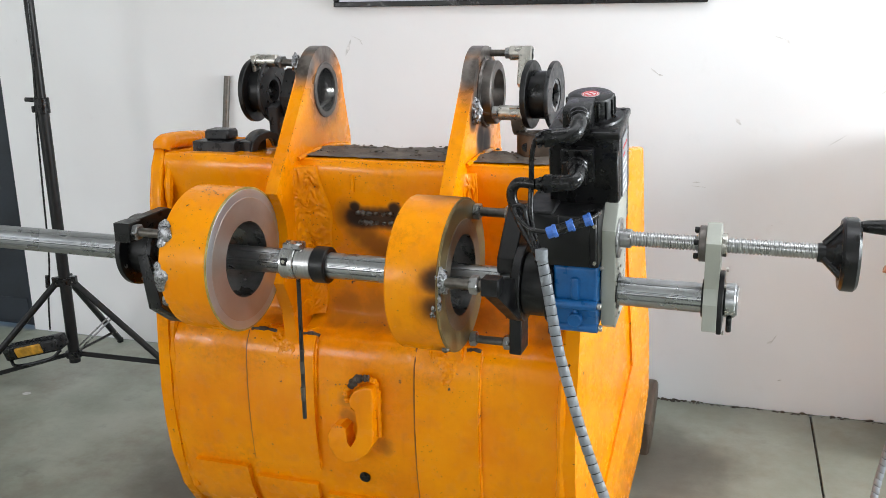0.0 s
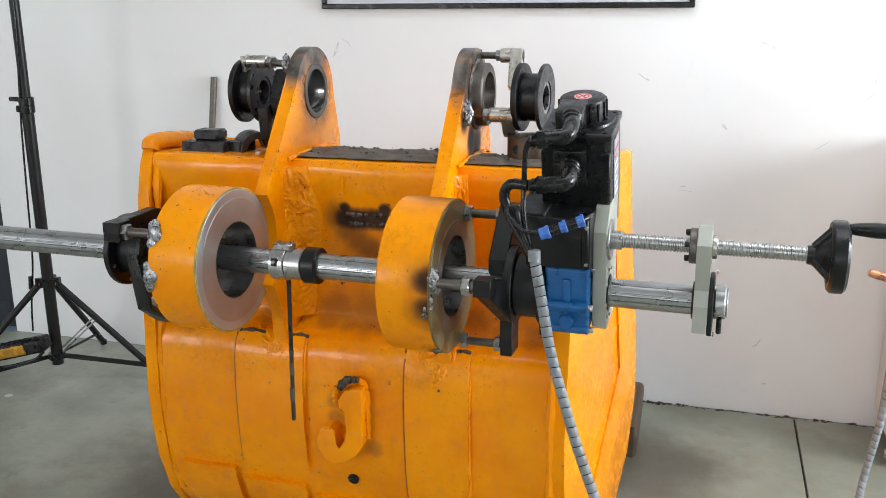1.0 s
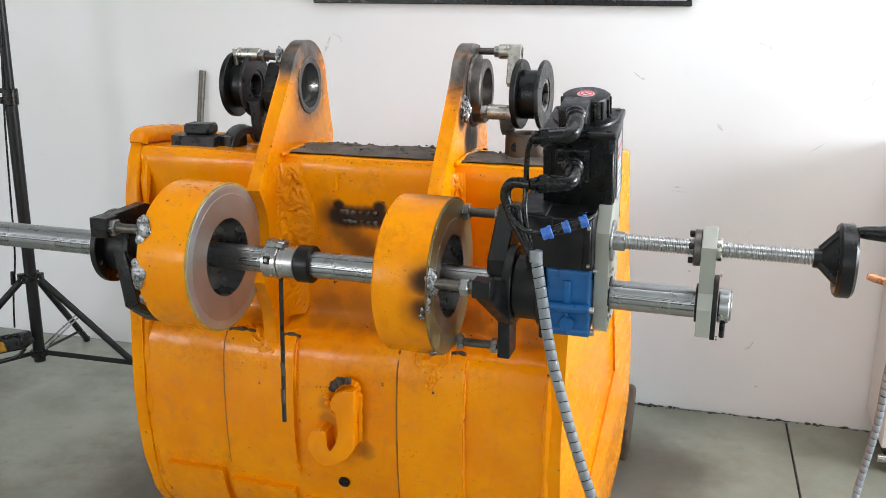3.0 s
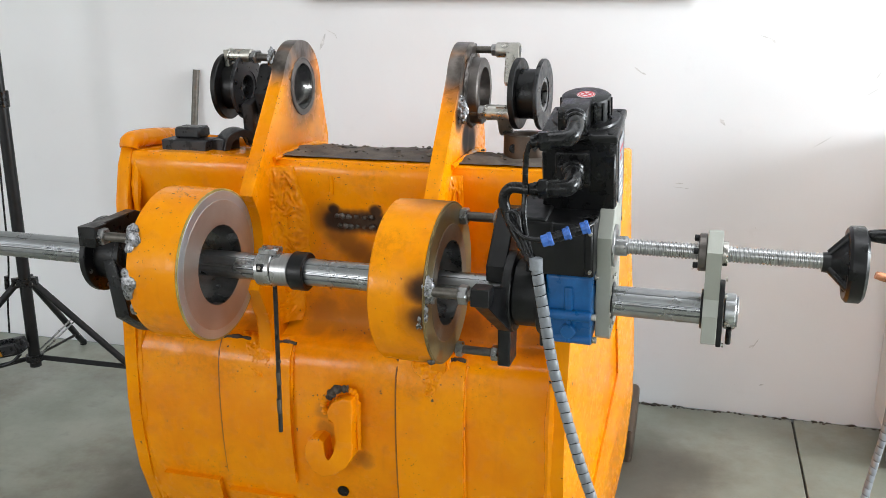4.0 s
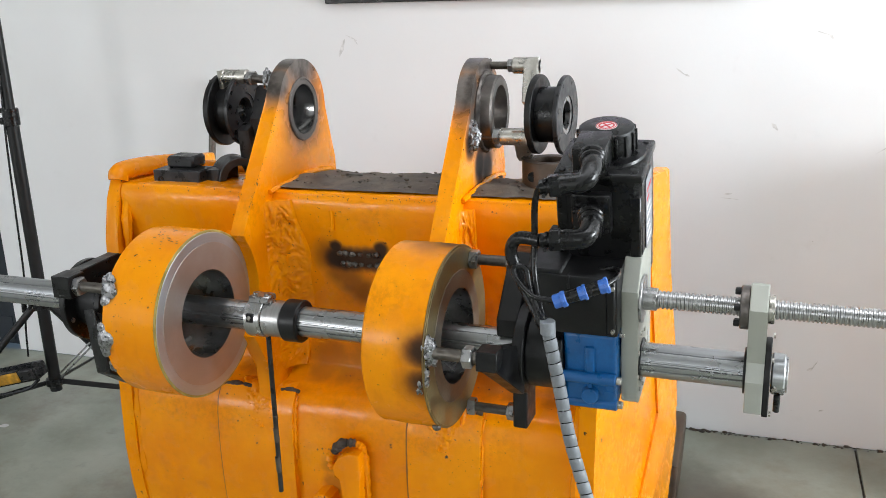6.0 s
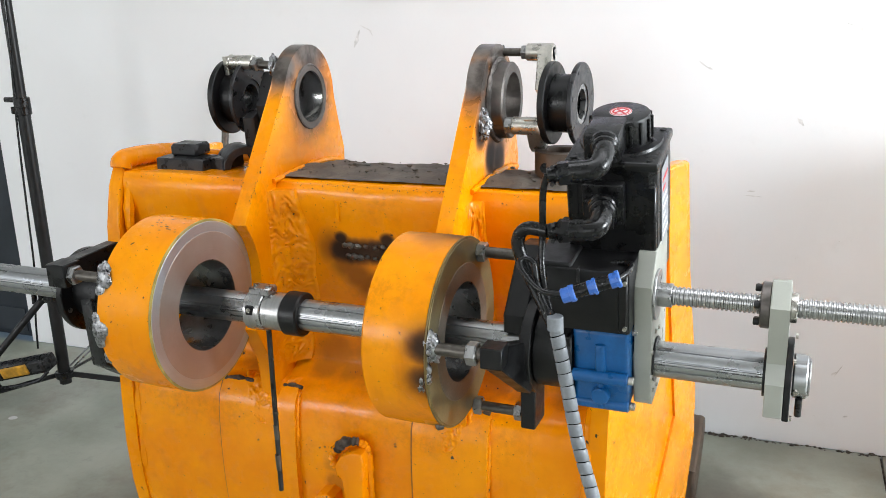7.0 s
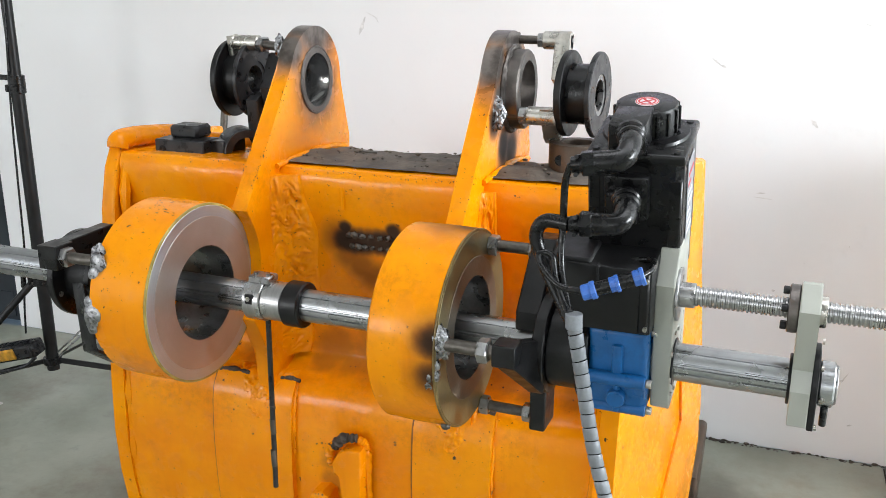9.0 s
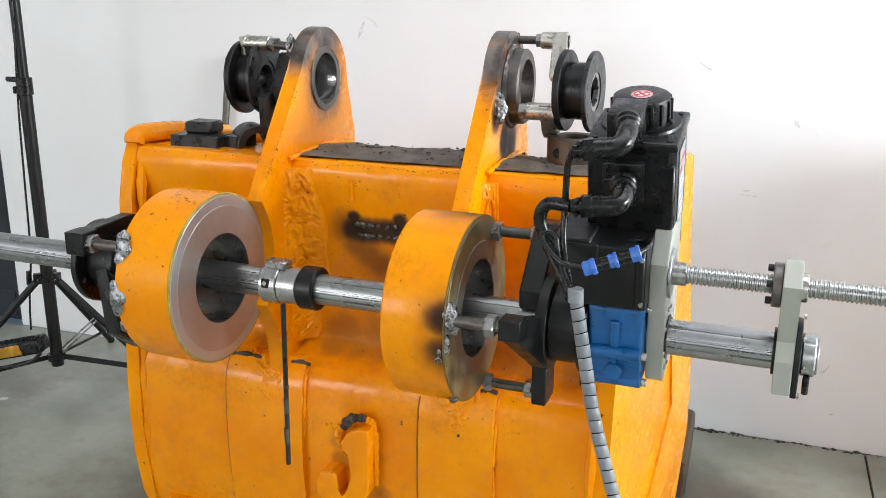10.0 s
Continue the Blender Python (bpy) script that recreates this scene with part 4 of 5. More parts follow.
for z0, z1 in ((0.66, 0.70), (0.74, 0.775), (0.80, 0.81)):
    x = -1.058 - 0.012 * (1.02 - (z0 + z1) / 2) / 0.416
    part("worn_band", rodm((x, AY + 0.008, z0), (x, AY + 0.006, z1), 0.0062, 12), BOLT, probe)

# ---- welded studs ----


def stud(parent, p, q, r, nut_at, weld_r=0.0, mat=None, weld_mat=None):
    """A threaded stud from a weld at p to q with a nut."""
    d = (Vector(q) - Vector(p)).normalized()
    s = part("stud", rodm(p, q, r, 18, 0.001), mat or BOLT, parent)
    for a in nut_at:
        c = Vector(p) + d * a
        part("nut", nut(bmesh.new(), c, c + d * r * 1.7, r * 1.85), NUT, s, "hexagon nut", 20)
    if weld_r:
        bm = bmesh.new()
        lump(bm, p, weld_r, (0.75, 0.75, 1.5), 0.30, 90, 4)
        for v in bm.verts:
            v.co += (v.co - Vector(p)) * (0.22 * noise.noise(v.co * 150) + 0.10 * noise.noise(v.co * 380))
        part("weld_blob", bm, weld_mat or WELD, s, "lumpy bright weld")
    return s


# ---- bearing support on the outer end of the bar ----
sup = thing("bearing_support", (-1.47, AY, AZ - 0.1), "black three-armed bearing support round the bar, welded to a boss", "bearing support")
part("outer_flange", ringx(-1.556, -1.539, BR + 0.002, 0.098, AY, AZ, 56, 0.002), BLACK2, sup)
part("hub", ringx(-1.539, -1.45, BR + 0.001, 0.066, AY, AZ, 48, 0.002), BLACK2, sup)
part("inner_flange", ringx(-1.462, -1.446, BR + 0.003, 0.090, AY, AZ, 56, 0.002), BLACK2, sup)
for k in range(6):
    a = radians(60 * k + 20)
    part("flange_screw", rodm((-1.559, AY + 0.082 * math.cos(a), AZ + 0.082 * math.sin(a)), (-1.537, AY + 0.082 * math.cos(a), AZ + 0.082 * math.sin(a)), 0.006, 10), NUT, sup)


def arm(parent, x0, x1, p, q, w0, w1, mat=None):
    """A flat tapering arm in the plane across the bar, from p to q given as (y, z)."""
    d = Vector((q[0] - p[0], q[1] - p[1])).normalized()
    n = Vector((-d.y, d.x))
    P, Q = Vector(p), Vector(q)
    poly = [P + n * w0, P - n * w0, Q - n * w1, Q + d * w1 * 0.3 - n * w1 * 0.5, Q + d * w1 * 0.3 + n * w1 * 0.5, Q + n * w1]
    return part("arm", prism(bmesh.new(), [tuple(v) for v in poly], x0, x1, 0, 0, 0.002), mat or BLACK2, parent)


part("arm", prism(bmesh.new(), [(1.90, 1.130), (1.90, 1.178), (2.05, 1.182), (2.13, 1.15), (2.08, 1.085), (1.96, 1.128)], -1.464, -1.432, 0, 0, 0.002), BLACK2, sup)
part("arm_tip", boxm(-1.472, -1.424, 1.875, 1.925, 1.128, 1.178, bevel=0.002), BLACK2, sup)
bm = bmesh.new()
vs = [bm.verts.new(c) for c in ((-1.476, 1.960, 1.070), (-1.436, 1.950, 1.080), (-1.436, 2.06, 0.975), (-1.476, 2.06, 0.975), (-1.412, 1.905, 0.945), (-1.362, 1.895, 0.955), (-1.362, 1.985, 0.885), (-1.412, 1.985, 0.885))]
for q in ((0, 1, 2, 3), (4, 7, 6, 5), (0, 4, 5, 1), (1, 5, 6, 2), (2, 6, 7, 3), (3, 7, 4, 0)):
    bm.faces.new([vs[i] for i in q])
bmesh.ops.bevel(bm, geom=list(bm.edges), offset=0.002, segments=1, affect="EDGES")
part("arm", bm, BLACK2, sup)
arm(sup, -1.462, -1.436, (AY, AZ + 0.01), (2.22, 1.12), 0.045, 0.022)
stud(sup, (-1.335, 1.900, 1.152), (-1.45, 1.900, 1.152), 0.0115, (0.075,), 0.022, BOLT)
for group in (((-1.330, 1.855, 1.052, 0.021), (-1.318, 1.853, 1.056, 0.014), (-1.334, 1.857, 1.074, 0.015), (-1.333, 1.855, 1.030, 0.014)), ((-1.334, 1.873, 0.985, 0.012),),
              ((-1.320, 1.876, 1.152, 0.020), (-1.328, 1.869, 1.132, 0.014), (-1.324, 1.890, 1.172, 0.013))):
    bm = bmesh.new()
    for x, y, z, r in group:
        lump(bm, (x, y + 0.004, z), r, (1.0, 0.45, 1.25), 0.22, 70, 3)
    part("weld_blob", bm, WELD, sup, "lumpy bright weld")

for o in (boring_bar, sup):
    for q in o.children_recursive:
        if q.name.startswith("rod_head"):
            q.matrix_local = BORE_TURN @ q.matrix_local
        else:
            q.data.transform(BORE_TURN)

# ---- the boring machine on the other boss ----
mach = thing("boring_machine", (-0.33, AY, AZ - 0.1), "portable boring machine with black motor, blue gearbox and feed screw", "boring machine")
spider = part("spider_flange", ringx(-0.462, -0.440, BR + 0.003, 0.093, AY, AZ, 56, 0.002), BLACK, mach, "black three-armed flange")
part("bearing_hub", ringx(-0.441, -0.366, BR + 0.002, 0.076, AY, AZ, 56, 0.003), BLACK, mach)
part("hub_flange", ringx(-0.384, -0.366, BR + 0.003, 0.090, AY, AZ, 56, 0.002), BLACK, mach)
# upper arm
part("arm", prism(bmesh.new(), [(2.20, 1.225), (2.13, 1.232), (2.03, 1.120), (2.03, 1.085), (2.10, 1.085), (2.20, 1.17)], -0.508, -0.462, 0, 0, 0.003), BLACK, spider)
# front arm: a block at the tip and a slanted plate to the flange
part("arm_tip", boxm(-0.503, -0.462, 1.882, 1.925, 1.072, 1.112, bevel=0.002), BLACK, spider)
bm = bmesh.new()
vs = [bm.verts.new(c) for c in ((-0.500, 1.887, 1.074), (-0.466, 1.887, 1.074), (-0.466, 1.92, 1.105), (-0.500, 1.92, 1.105), (-0.468, 1.99, 0.985), (-0.440, 1.99, 0.985), (-0.440, 2.02, 1.08), (-0.468, 2.02, 1.08))]
for q in ((0, 1, 2, 3), (4, 7, 6, 5), (0, 4, 5, 1), (1, 5, 6, 2), (2, 6, 7, 3), (3, 7, 4, 0)):
    bm.faces.new([vs[i] for i in q])
bmesh.ops.bevel(bm, geom=list(bm.edges), offset=0.0015, segments=1, affect="EDGES")
part("arm", bm, BLACK, spider)
# lower arm
part("arm", boxm(-0.492, -0.461, 2.085, 2.155, 0.858, 0.970, bevel=0.003), BLACK, spider)
stud(mach, (-0.607, 2.165, 1.198), (-0.47, 2.165, 1.198), 0.0115, (0.001, 0.084), 0)
stud(mach, (-0.600, 1.900, 1.092), (-0.49, 1.900, 1.092), 0.0120, (0.068,), 0.020)
stud(mach, (-0.607, 2.130, 0.872), (-0.47, 2.130, 0.872), 0.0105, (0.001, 0.090), 0.008, None, WELD_DARK)
bm = bmesh.new()
lump(bm, (-0.614, 1.958, 0.905), 0.012, (0.8, 0.8, 0.7), 0.3, 80, 2)
part("weld_blob", bm, WELD_DARK, mach, "small burnt weld")
bm = bmesh.new()
for dx, dz, r in ((0, 0, 0.016), (0.004, 0.016, 0.012), (-0.005, -0.018, 0.012)):
    lump(bm, (-0.614 + dx, 1.893, 1.036 + dz), r, (0.9, 0.7, 1.2), 0.28, 80, 3)
part("weld_blob", bm, WELD, mach, "lumpy bright weld")

# blue gearbox casting
gear = part("gearbox", boxm(-0.364, -0.262, 1.998, 2.145, 0.977, 1.138, bevel=0.010, seg=3), BLUE, mach, "blue painted cast gearbox")
for z, y in ((1.046, 1.992), (0.984, 2.005), (1.126, 2.03)):
    rib = part("casting_rib", rodm((-0.364, y, z), (-0.262, y, z), 0.012, 18, 0.002), BLUE, gear)
    part("bolt_head", rodm((-0.262, y, z), (-0.252, y, z), 0.0075, 12, 0.001), NICKEL, rib)
    part("bolt_head", rodm((-0.374, y, z), (-0.364, y, z), 0.0065, 12, 0.001), NUT, rib)
part("casting_rib", boxm(-0.322, -0.303, 1.990, 2.01, 1.045, 1.112, bevel=0.005, seg=2), BLUE, gear)
part("casting_rib", boxm(-0.318, -0.307, 1.990, 2.01, 0.978, 1.040, bevel=0.004, seg=2), BLUE, gear)
part("plug", rodm((-0.3125, 2.0, 1.008), (-0.3125, 1.984, 1.008), 0.0165, 24, 0.002), BLUE, gear)
part("cover_plate", boxm(-0.376, -0.364, 1.99, 2.155, 0.962, 1.122, bevel=0.003), BLACK, gear)

# black drive housing
hous = part("drive_housing", boxm(-0.405, -0.258, 1.985, 2.21, 1.141, 1.262, bevel=0.006, seg=2), BLACK, mach, "black machined drive housing")
part("housing_step", boxm(-0.43, -0.360, 1.99, 2.20, 1.235, 1.268, bevel=0.004), BLACK, hous)
part("housing_web", boxm(-0.350, -0.345, 1.984, 2.0, 1.235, 1.262, bevel=0.001), OXIDE, hous)
part("housing_cover", boxm(-0.279, -0.262, 1.981, 2.15, 1.146, 1.262, bevel=0.003), BLACK, hous)
for z in (1.158, 1.245):
    part("screw", rodm((-0.266, 1.976, z), (-0.266, 1.982, z), 0.004, 10), NICKEL, hous)

# grey-green end plate with screw bearing and bar opening
PLX0, PLX1, PY0, PY1 = -0.259, -0.227, 2.024, 2.180


def end_plate(x0, x1, y0, y1, z0, z1, c0, c1):
    return prism(bmesh.new(), [(y0 + 0.044, z1), (y1 - c1, z1), (y1, z1 - c1), (y1, z0 + c0), (y1 - c0, z0), (y0 + c0 * 0.5, z0), (y0, z0 + c0 * 0.4), (y0, z1 - 0.050)], x0, x1, 0, 0, 0.0025, 2)


plate = part("end_plate", end_plate(PLX0, PLX1, PY0, PY1, 0.972, 1.268, 0.03, 0.010), GREYP, mach, "grey-green coated end plate", 20)
part("bearing_ring", ringx(PLX1, PLX1 + 0.005, 0.020, 0.046, AY, 1.187, 40, 0.001), NUT, plate)
part("bar_opening", ringx(PLX1, PLX1 + 0.003, BR, 0.042, AY, AZ, 40, 0.001), BLACK, plate)
for k in range(8):
    a = radians(45 * k + 10)
    y, z = AY + 0.0495 * math.cos(a), AZ + 0.062 * math.sin(a)
    part("screw", rodm((PLX1, y, z), (PLX1 + 0.003, y, z), 0.0042, 10), NICKEL, plate)

# feed screw
SZ = 1.187


def threaded(x0, x1, r, pitch, depth):
    bm = bmesh.new()
    prof, x = [(x0, 0)], x0
    while x < x1:
        prof += [(x, r - depth), (x + pitch * 0.16, r), (x + pitch * 0.58, r), (x + pitch * 0.74, r - depth)]
        x += pitch
    prof.append((x1, 0))
    return lathe(bm, [p for p in prof if p[0] <= x1], Matrix.Translation((0, AY, SZ)), 28)


screw = part("feed_screw", threaded(PLX1, 0.199, 0.0172, 0.0074, 0.0022), STEEL, mach, "bright trapezoidal feed screw", 30)
part("screw_journal", ringx(PLX1 + 0.003, -0.198, 0.001, 0.0215, AY, SZ, 32, 0.001), NUT, screw)
brk = part("feed_bracket", prism(bmesh.new(), [(2.045, 1.243), (2.052, 1.244), (2.095, 1.215), (2.116, 1.185), (2.116, 0.998), (2.108, 0.990), (2.010, 1.000), (1.998, 1.006), (2.003, 1.068), (2.020, 1.100), (2.005, 1.212)], -0.034, -0.003, 0, 0, 0.0022, 2), GREYP, mach, "grey-green coated feed bracket", 20)
nutb = part("screw_nut", ringx(-0.051, -0.034, 0.017, 0.040, AY, SZ, 40, 0.002), RINGM, brk, "round flanged screw nut")
for k in range(6):
    a = radians(60 * k + 35)
    y, z = AY + 0.033 * math.cos(a), SZ + 0.033 * math.sin(a)
    part("cap_screw", rodm((-0.061, y, z), (-0.051, y, z), 0.0065, 12, 0.001), BLACK, nutb)
part("screw_collar", ringx(-0.003, 0.008, 0.017, 0.026, AY, SZ, 36, 0.001), NICKEL, brk)
part("retaining_plate", prism(bmesh.new(), arc(AY, AZ, 0.066, 20, 160, 10) + [(2.002, 1.000), (2.118, 0.990)], -0.003, 0.008, 0, 0, 0.0015), BLACK, brk)
part("bar_seat", ringx(-0.039, -0.034, BR, 0.043, AY, AZ, 40, 0.001), BLACK, brk)
capo = part("end_cap", ringx(0.009, 0.034, 0.012, 0.0385, AY, AZ, 40, 0.003), BARSTEEL, mach, "bright steel end cap")
part("cap_face", ringx(0.034, 0.038, 0.008, 0.033, AY, AZ, 36, 0.001), NUT, capo)
part("lock_pin", rodm((0.022, AY - 0.026, AZ - 0.030), (0.022, AY - 0.026, AZ - 0.065), 0.006, 12, 0.001), OXIDE, capo)
part("set_screw", rodm((0.016, AY - 0.036, AZ - 0.008), (0.016, AY - 0.041, AZ - 0.010), 0.005, 10), NICKEL, capo)
for y, z in ((2.022, 1.108), (2.020, 0.996), (2.112, 1.108)):
    part("screw", rodm((0.009, y, z), (0.013, y, z), 0.005, 10), NICKEL, brk)

# handwheel
WX = 0.251
wheel = part("handwheel", ringx(WX - 0.018, WX + 0.018, 0.058, 0.078, AY, SZ - 0.002, 56, 0.006), BLACK2, mach, "dished black handwheel with a crank handle")
part("wheel_hub", lathe(bmesh.new(), [(0.190, 0.001), (0.190, 0.020), (0.205, 0.022), (WX - 0.012, 0.060), (WX + 0.004, 0.062), (WX + 0.004, 0.056), (0.218, 0.026), (0.222, 0.001)], Matrix.Translation((0, AY, SZ - 0.002)), 32), BLACK2, wheel)
for k in range(3):
    a = radians(90 + 120 * k)
    c, s = math.cos(a), math.sin(a)
    bm = bmesh.new()
    rod(bm, (0.204, AY + 0.018 * c, SZ + 0.018 * s), (WX - 0.010, AY + 0.064 * c, SZ - 0.002 + 0.064 * s), 0.009, 14)
    part("spoke", bm, BLACK2, wheel)
part("crank_handle", lathe(bmesh.new(), [(0, 0.0), (0, 0.010), (0.012, 0.013), (0.05, 0.0165), (0.085, 0.0155), (0.10, 0.010), (0.103, 0)], Matrix.Translation((WX + 0.016, AY - 0.004, SZ + 0.064)), 20), BLACK2, wheel)

# servo motor
MX0, MX1, MY0, MY1, MZ0, MZ1 = -0.378, -0.222, 2.022, 2.178, 1.276, 1.462
motor = part("servo_motor", prism(bmesh.new(), [(MY0 + 0.012, 0), (MY1 - 0.012, 0), (MY1, 0.012), (MY1, 0.144), (MY1 - 0.012, 0.156), (MY0 + 0.012, 0.156), (MY0, 0.144), (MY0, 0.012)], 0, MZ1 - MZ0, 0, 0, 0.002), MOTOR, mach, "black square servo motor standing upright")
for v in motor.data.vertices:
    v.co = Vector((MX0 + v.co.z, v.co.y, MZ0 + v.co.x))
motor.data.flip_normals()
part("motor_flange", boxm(MX0 - 0.002, MX1 + 0.003, MY0 - 0.001, MY1 + 0.003, MZ1 - 0.006, MZ1 + 0.012, bevel=0.005, seg=3), MOTOR, motor)
for x in (MX0 + 0.012, MX1 - 0.012):
    for y in (MY0 + 0.012, MY1 - 0.012):
        part("cap_screw", rodm((x, y, MZ1 + 0.010), (x, y, MZ1 + 0.0145), 0.0065, 12, 0.001), BLACK, motor)
        part("corner_post", boxm(x - 0.011, x + 0.011, y - 0.013, y + 0.013, MZ0, MZ1 - 0.03, bevel=0.003), MOTOR, motor)
CX, CY, CT = -0.298, 2.113, 1.528
up = Matrix.Translation((CX, CY, 0)) @ Matrix.Rotation(radians(-90), 4, "Y")
part("cap_base", lathe(bmesh.new(), [(MZ1 + 0.011, 0), (MZ1 + 0.011, 0.073), (MZ1 + 0.017, 0.071), (MZ1 + 0.017, 0)], up, 56), MOTOR, motor)
bm = bmesh.new()
lathe(bm, [(MZ1 + 0.014, 0), (MZ1 + 0.014, 0.0520), (CT - 0.010, 0.0520), (CT - 0.002, 0.0500), (CT, 0.046), (CT, 0)], up, 56)
cap = part("encoder_cap", bm, MOTOR, motor, "round ribbed black encoder cap")
for k in range(16):
    a = radians(22.5 * k + 6)
    part("cap_rib", boxm(-0.003, 0.003, 0.050, 0.0555, MZ1 + 0.02, CT - 0.006, bevel=0.0012, m=pose(CX, CY, 0, 0, 0, math.degrees(a))), MOTOR, cap)
# warning disc
disc = part("warning_label", rodm((CX, CY, CT), (CX, CY, CT + 0.0008), 0.0195, 40), WHITE, cap, "round white label with a red ring")
part("label_ring", lathe(bmesh.new(), [(CT + 0.0007, 0.0118), (CT + 0.0007, 0.0150), (CT + 0.0012, 0.0150), (CT + 0.0012, 0.0118)], up, 40, True), RED, disc)
part("label_rim", lathe(bmesh.new(), [(CT + 0.0007, 0.0172), (CT + 0.0007, 0.0188), (CT + 0.0012, 0.0188), (CT + 0.0012, 0.0172)], up, 40, True), RED, disc)
for a in (40, 130):
    part("label_stroke", boxm(-0.0118, 0.0118, -0.0017, 0.0017, 0, 0.0006, m=pose(CX, CY, CT + 0.0008, 0, 0, a)), RED, disc)
# rating plate on the flank
rp = part("rating_plate", boxm(MX1 + 0.0005, MX1 + 0.002, MY0 + 0.045, MY1 - 0.045, MZ0 + 0.015, MZ1 - 0.02, bevel=0.0004), LABELG, motor, "tall pale rating plate")
for k in range(7):
    z = MZ0 + 0.03 + 0.018 * k
    part("print_bar", boxm(MX1 + 0.002, MX1 + 0.0025, MY0 + 0.052, MY1 - 0.052 - 0.012 * (k % 3), z, z + 0.006), WHITE if k < 5 else RED, rp)


# the motor leans forward about the bar's direction
LEANED = Matrix.Translation((-0.307, 2.078, 1.447)) @ Matrix.Rotation(radians(14), 4, "X") @ Matrix.Translation((0.30, -2.10, -1.474))


part("motor_base", boxm(MX0 + 0.004, MX1 - 0.002, 2.095, MY1 - 0.004, 1.205, MZ0 + 0.004, bevel=0.003), MOTOR, motor)


def connector(box_dims):
    """A square socket on the motor with a bent cable gland."""
    x0, x1, y0, y1, z0, z1 = box_dims
    c = part("connector_box", boxm(x0, x1, y0, y1, z0, z1, bevel=0.004, seg=2), MOTOR, motor)
    for x in (x0 + 0.007, x1 - 0.007):
        for z in (z0 + 0.007, z1 - 0.007):
            part("screw", rodm((x, y0 + 0.001, z), (x, y0 - 0.002, z), 0.0036, 10), OXIDE, c)
    return c


box_a = connector((-0.340, -0.280, 2.006, 2.085, 1.478, 1.531))
box_b = connector((-0.346, -0.274, 2.003, 2.026, 1.362, 1.440))
part("socket", boxm(-0.338, -0.286, 1.976, 2.006, 1.368, 1.422, bevel=0.004, seg=2), MOTOR, box_b)
for o in [motor, *motor.children_recursive]:
    o.data.transform(LEANED)


def gland(c, pts):
    p = spline(pts, 8)
    part("gland_elbow", tube(bmesh.new(), p, 0.0178, 20), RUBBER, c, "shiny black elbow gland")
    d = (p[1] - p[0]).normalized()
    part("gland_ring", rodm(p[0] - d * 0.004, p[0] + d * 0.010, 0.0235, 24, 0.003), RUBBER, c)
    part("gland_ring", rodm(p[0] + d * 0.013, p[0] + d * 0.024, 0.0215, 24, 0.003), RUBBER, c)
    e = (p[-1] - p[-2]).normalized()
    part("gland_nut", nut(bmesh.new(), p[-1] - e * 0.004, p[-1] + e * 0.018, 0.0205), RUBBER, c, "", 20)
    for s in (-1, 1):
        part("clamp_screw", rodm(p[-1] + e * 0.022 + Vector((0, 0, 0.012 * s)), p[-1] + e * 0.022 + Vector((0, -0.016, 0.014 * s)), 0.0035, 10), OXIDE, c)
    part("gland_tail", rodm(p[-1] + e * 0.016, p[-1] + e * 0.034, 0.0130, 16, 0.002), RUBBER, c)
    return p[-1] + e * 0.034


end_a = gland(box_a, [(-0.310, 1.972, 1.466), (-0.302, 1.932, 1.454), (-0.310, 1.904, 1.436), (-0.350, 1.894, 1.430)])
end_b = gland(box_b, [(-0.310, 1.966, 1.360), (-0.302, 1.932, 1.350), (-0.310, 1.906, 1.336), (-0.350, 1.901, 1.332)])
HTOP = Vector((-0.357, 1.845, 1.190))
part("motor_cable", tube(bmesh.new(), spline([end_a - Vector((0, 0, 0)), (-0.392, 1.895, 1.395), (-0.394, 1.900, 1.33), (-0.390, 1.885, 1.26), tuple(HTOP + Vector((-0.004, 0.004, -0.01)))], 8), 0.0058, 12), RUBBER, mach)
part("power_cable", tube(bmesh.new(), spline([end_b, (-0.425, 1.906, 1.328), (-0.440, 1.910, 1.300), (-0.422, 1.905, 1.255), (-0.388, 1.875, 1.215), tuple(HTOP + Vector((0.002, -0.003, -0.01)))], 8), 0.0115, 14), RUBBER, mach)
# signal lead with blue couplings
F0, F1 = Vector((-0.342, 1.848, 1.238)), Vector((-0.262, 1.868, 1.267))
part("signal_lead", tube(bmesh.new(), spline([tuple(F0), (-0.385, 1.850, 1.243), (-0.418, 1.865, 1.268), (-0.424, 1.875, 1.283), (-0.405, 1.880, 1.280), (-0.393, 1.87, 1.24), tuple(HTOP + Vector((0, -0.006, -0.01)))], 8), 0.0052, 10), RUBBER, mach)
coup = part("coupling", rodm(F0, F1, 0.0112, 18), RUBBER, mach, "black inline coupling with blue nuts")
for a, b, r in ((-0.06, 0.20, 0.0138), (0.44, 0.62, 0.0134), (0.86, 1.06, 0.0138)):
    bm = bmesh.new()
    ln = (F1 - F0).length * (b - a)
    lathe(bm, [(0, 0), (0, r * 0.80), (0.10 * ln, r * 0.92), (0.62 * ln, r * 0.92), (0.64 * ln, r * 1.06), (0.92 * ln, r * 1.06), (ln, r * 0.96), (ln, 0)], along(F0.lerp(F1, a), F0.lerp(F1, b)), 12)
    part("coupling_nut", bm, BLUEP, coup, "blue plastic nut", 24)
part("lead_end", tube(bmesh.new(), spline([tuple(F1), (-0.25, 1.90, 1.272), (-0.262, 1.975, 1.262), (-0.30, 2.0, 1.250)], 6), 0.005, 10), RUBBER, coup)

# the drive head leans forward about the bar
HEAD_LEAN = Matrix.Translation((0, AY, AZ)) @ Matrix.Rotation(radians(8), 4, "X") @ Matrix.Translation((0, -AY, -AZ))
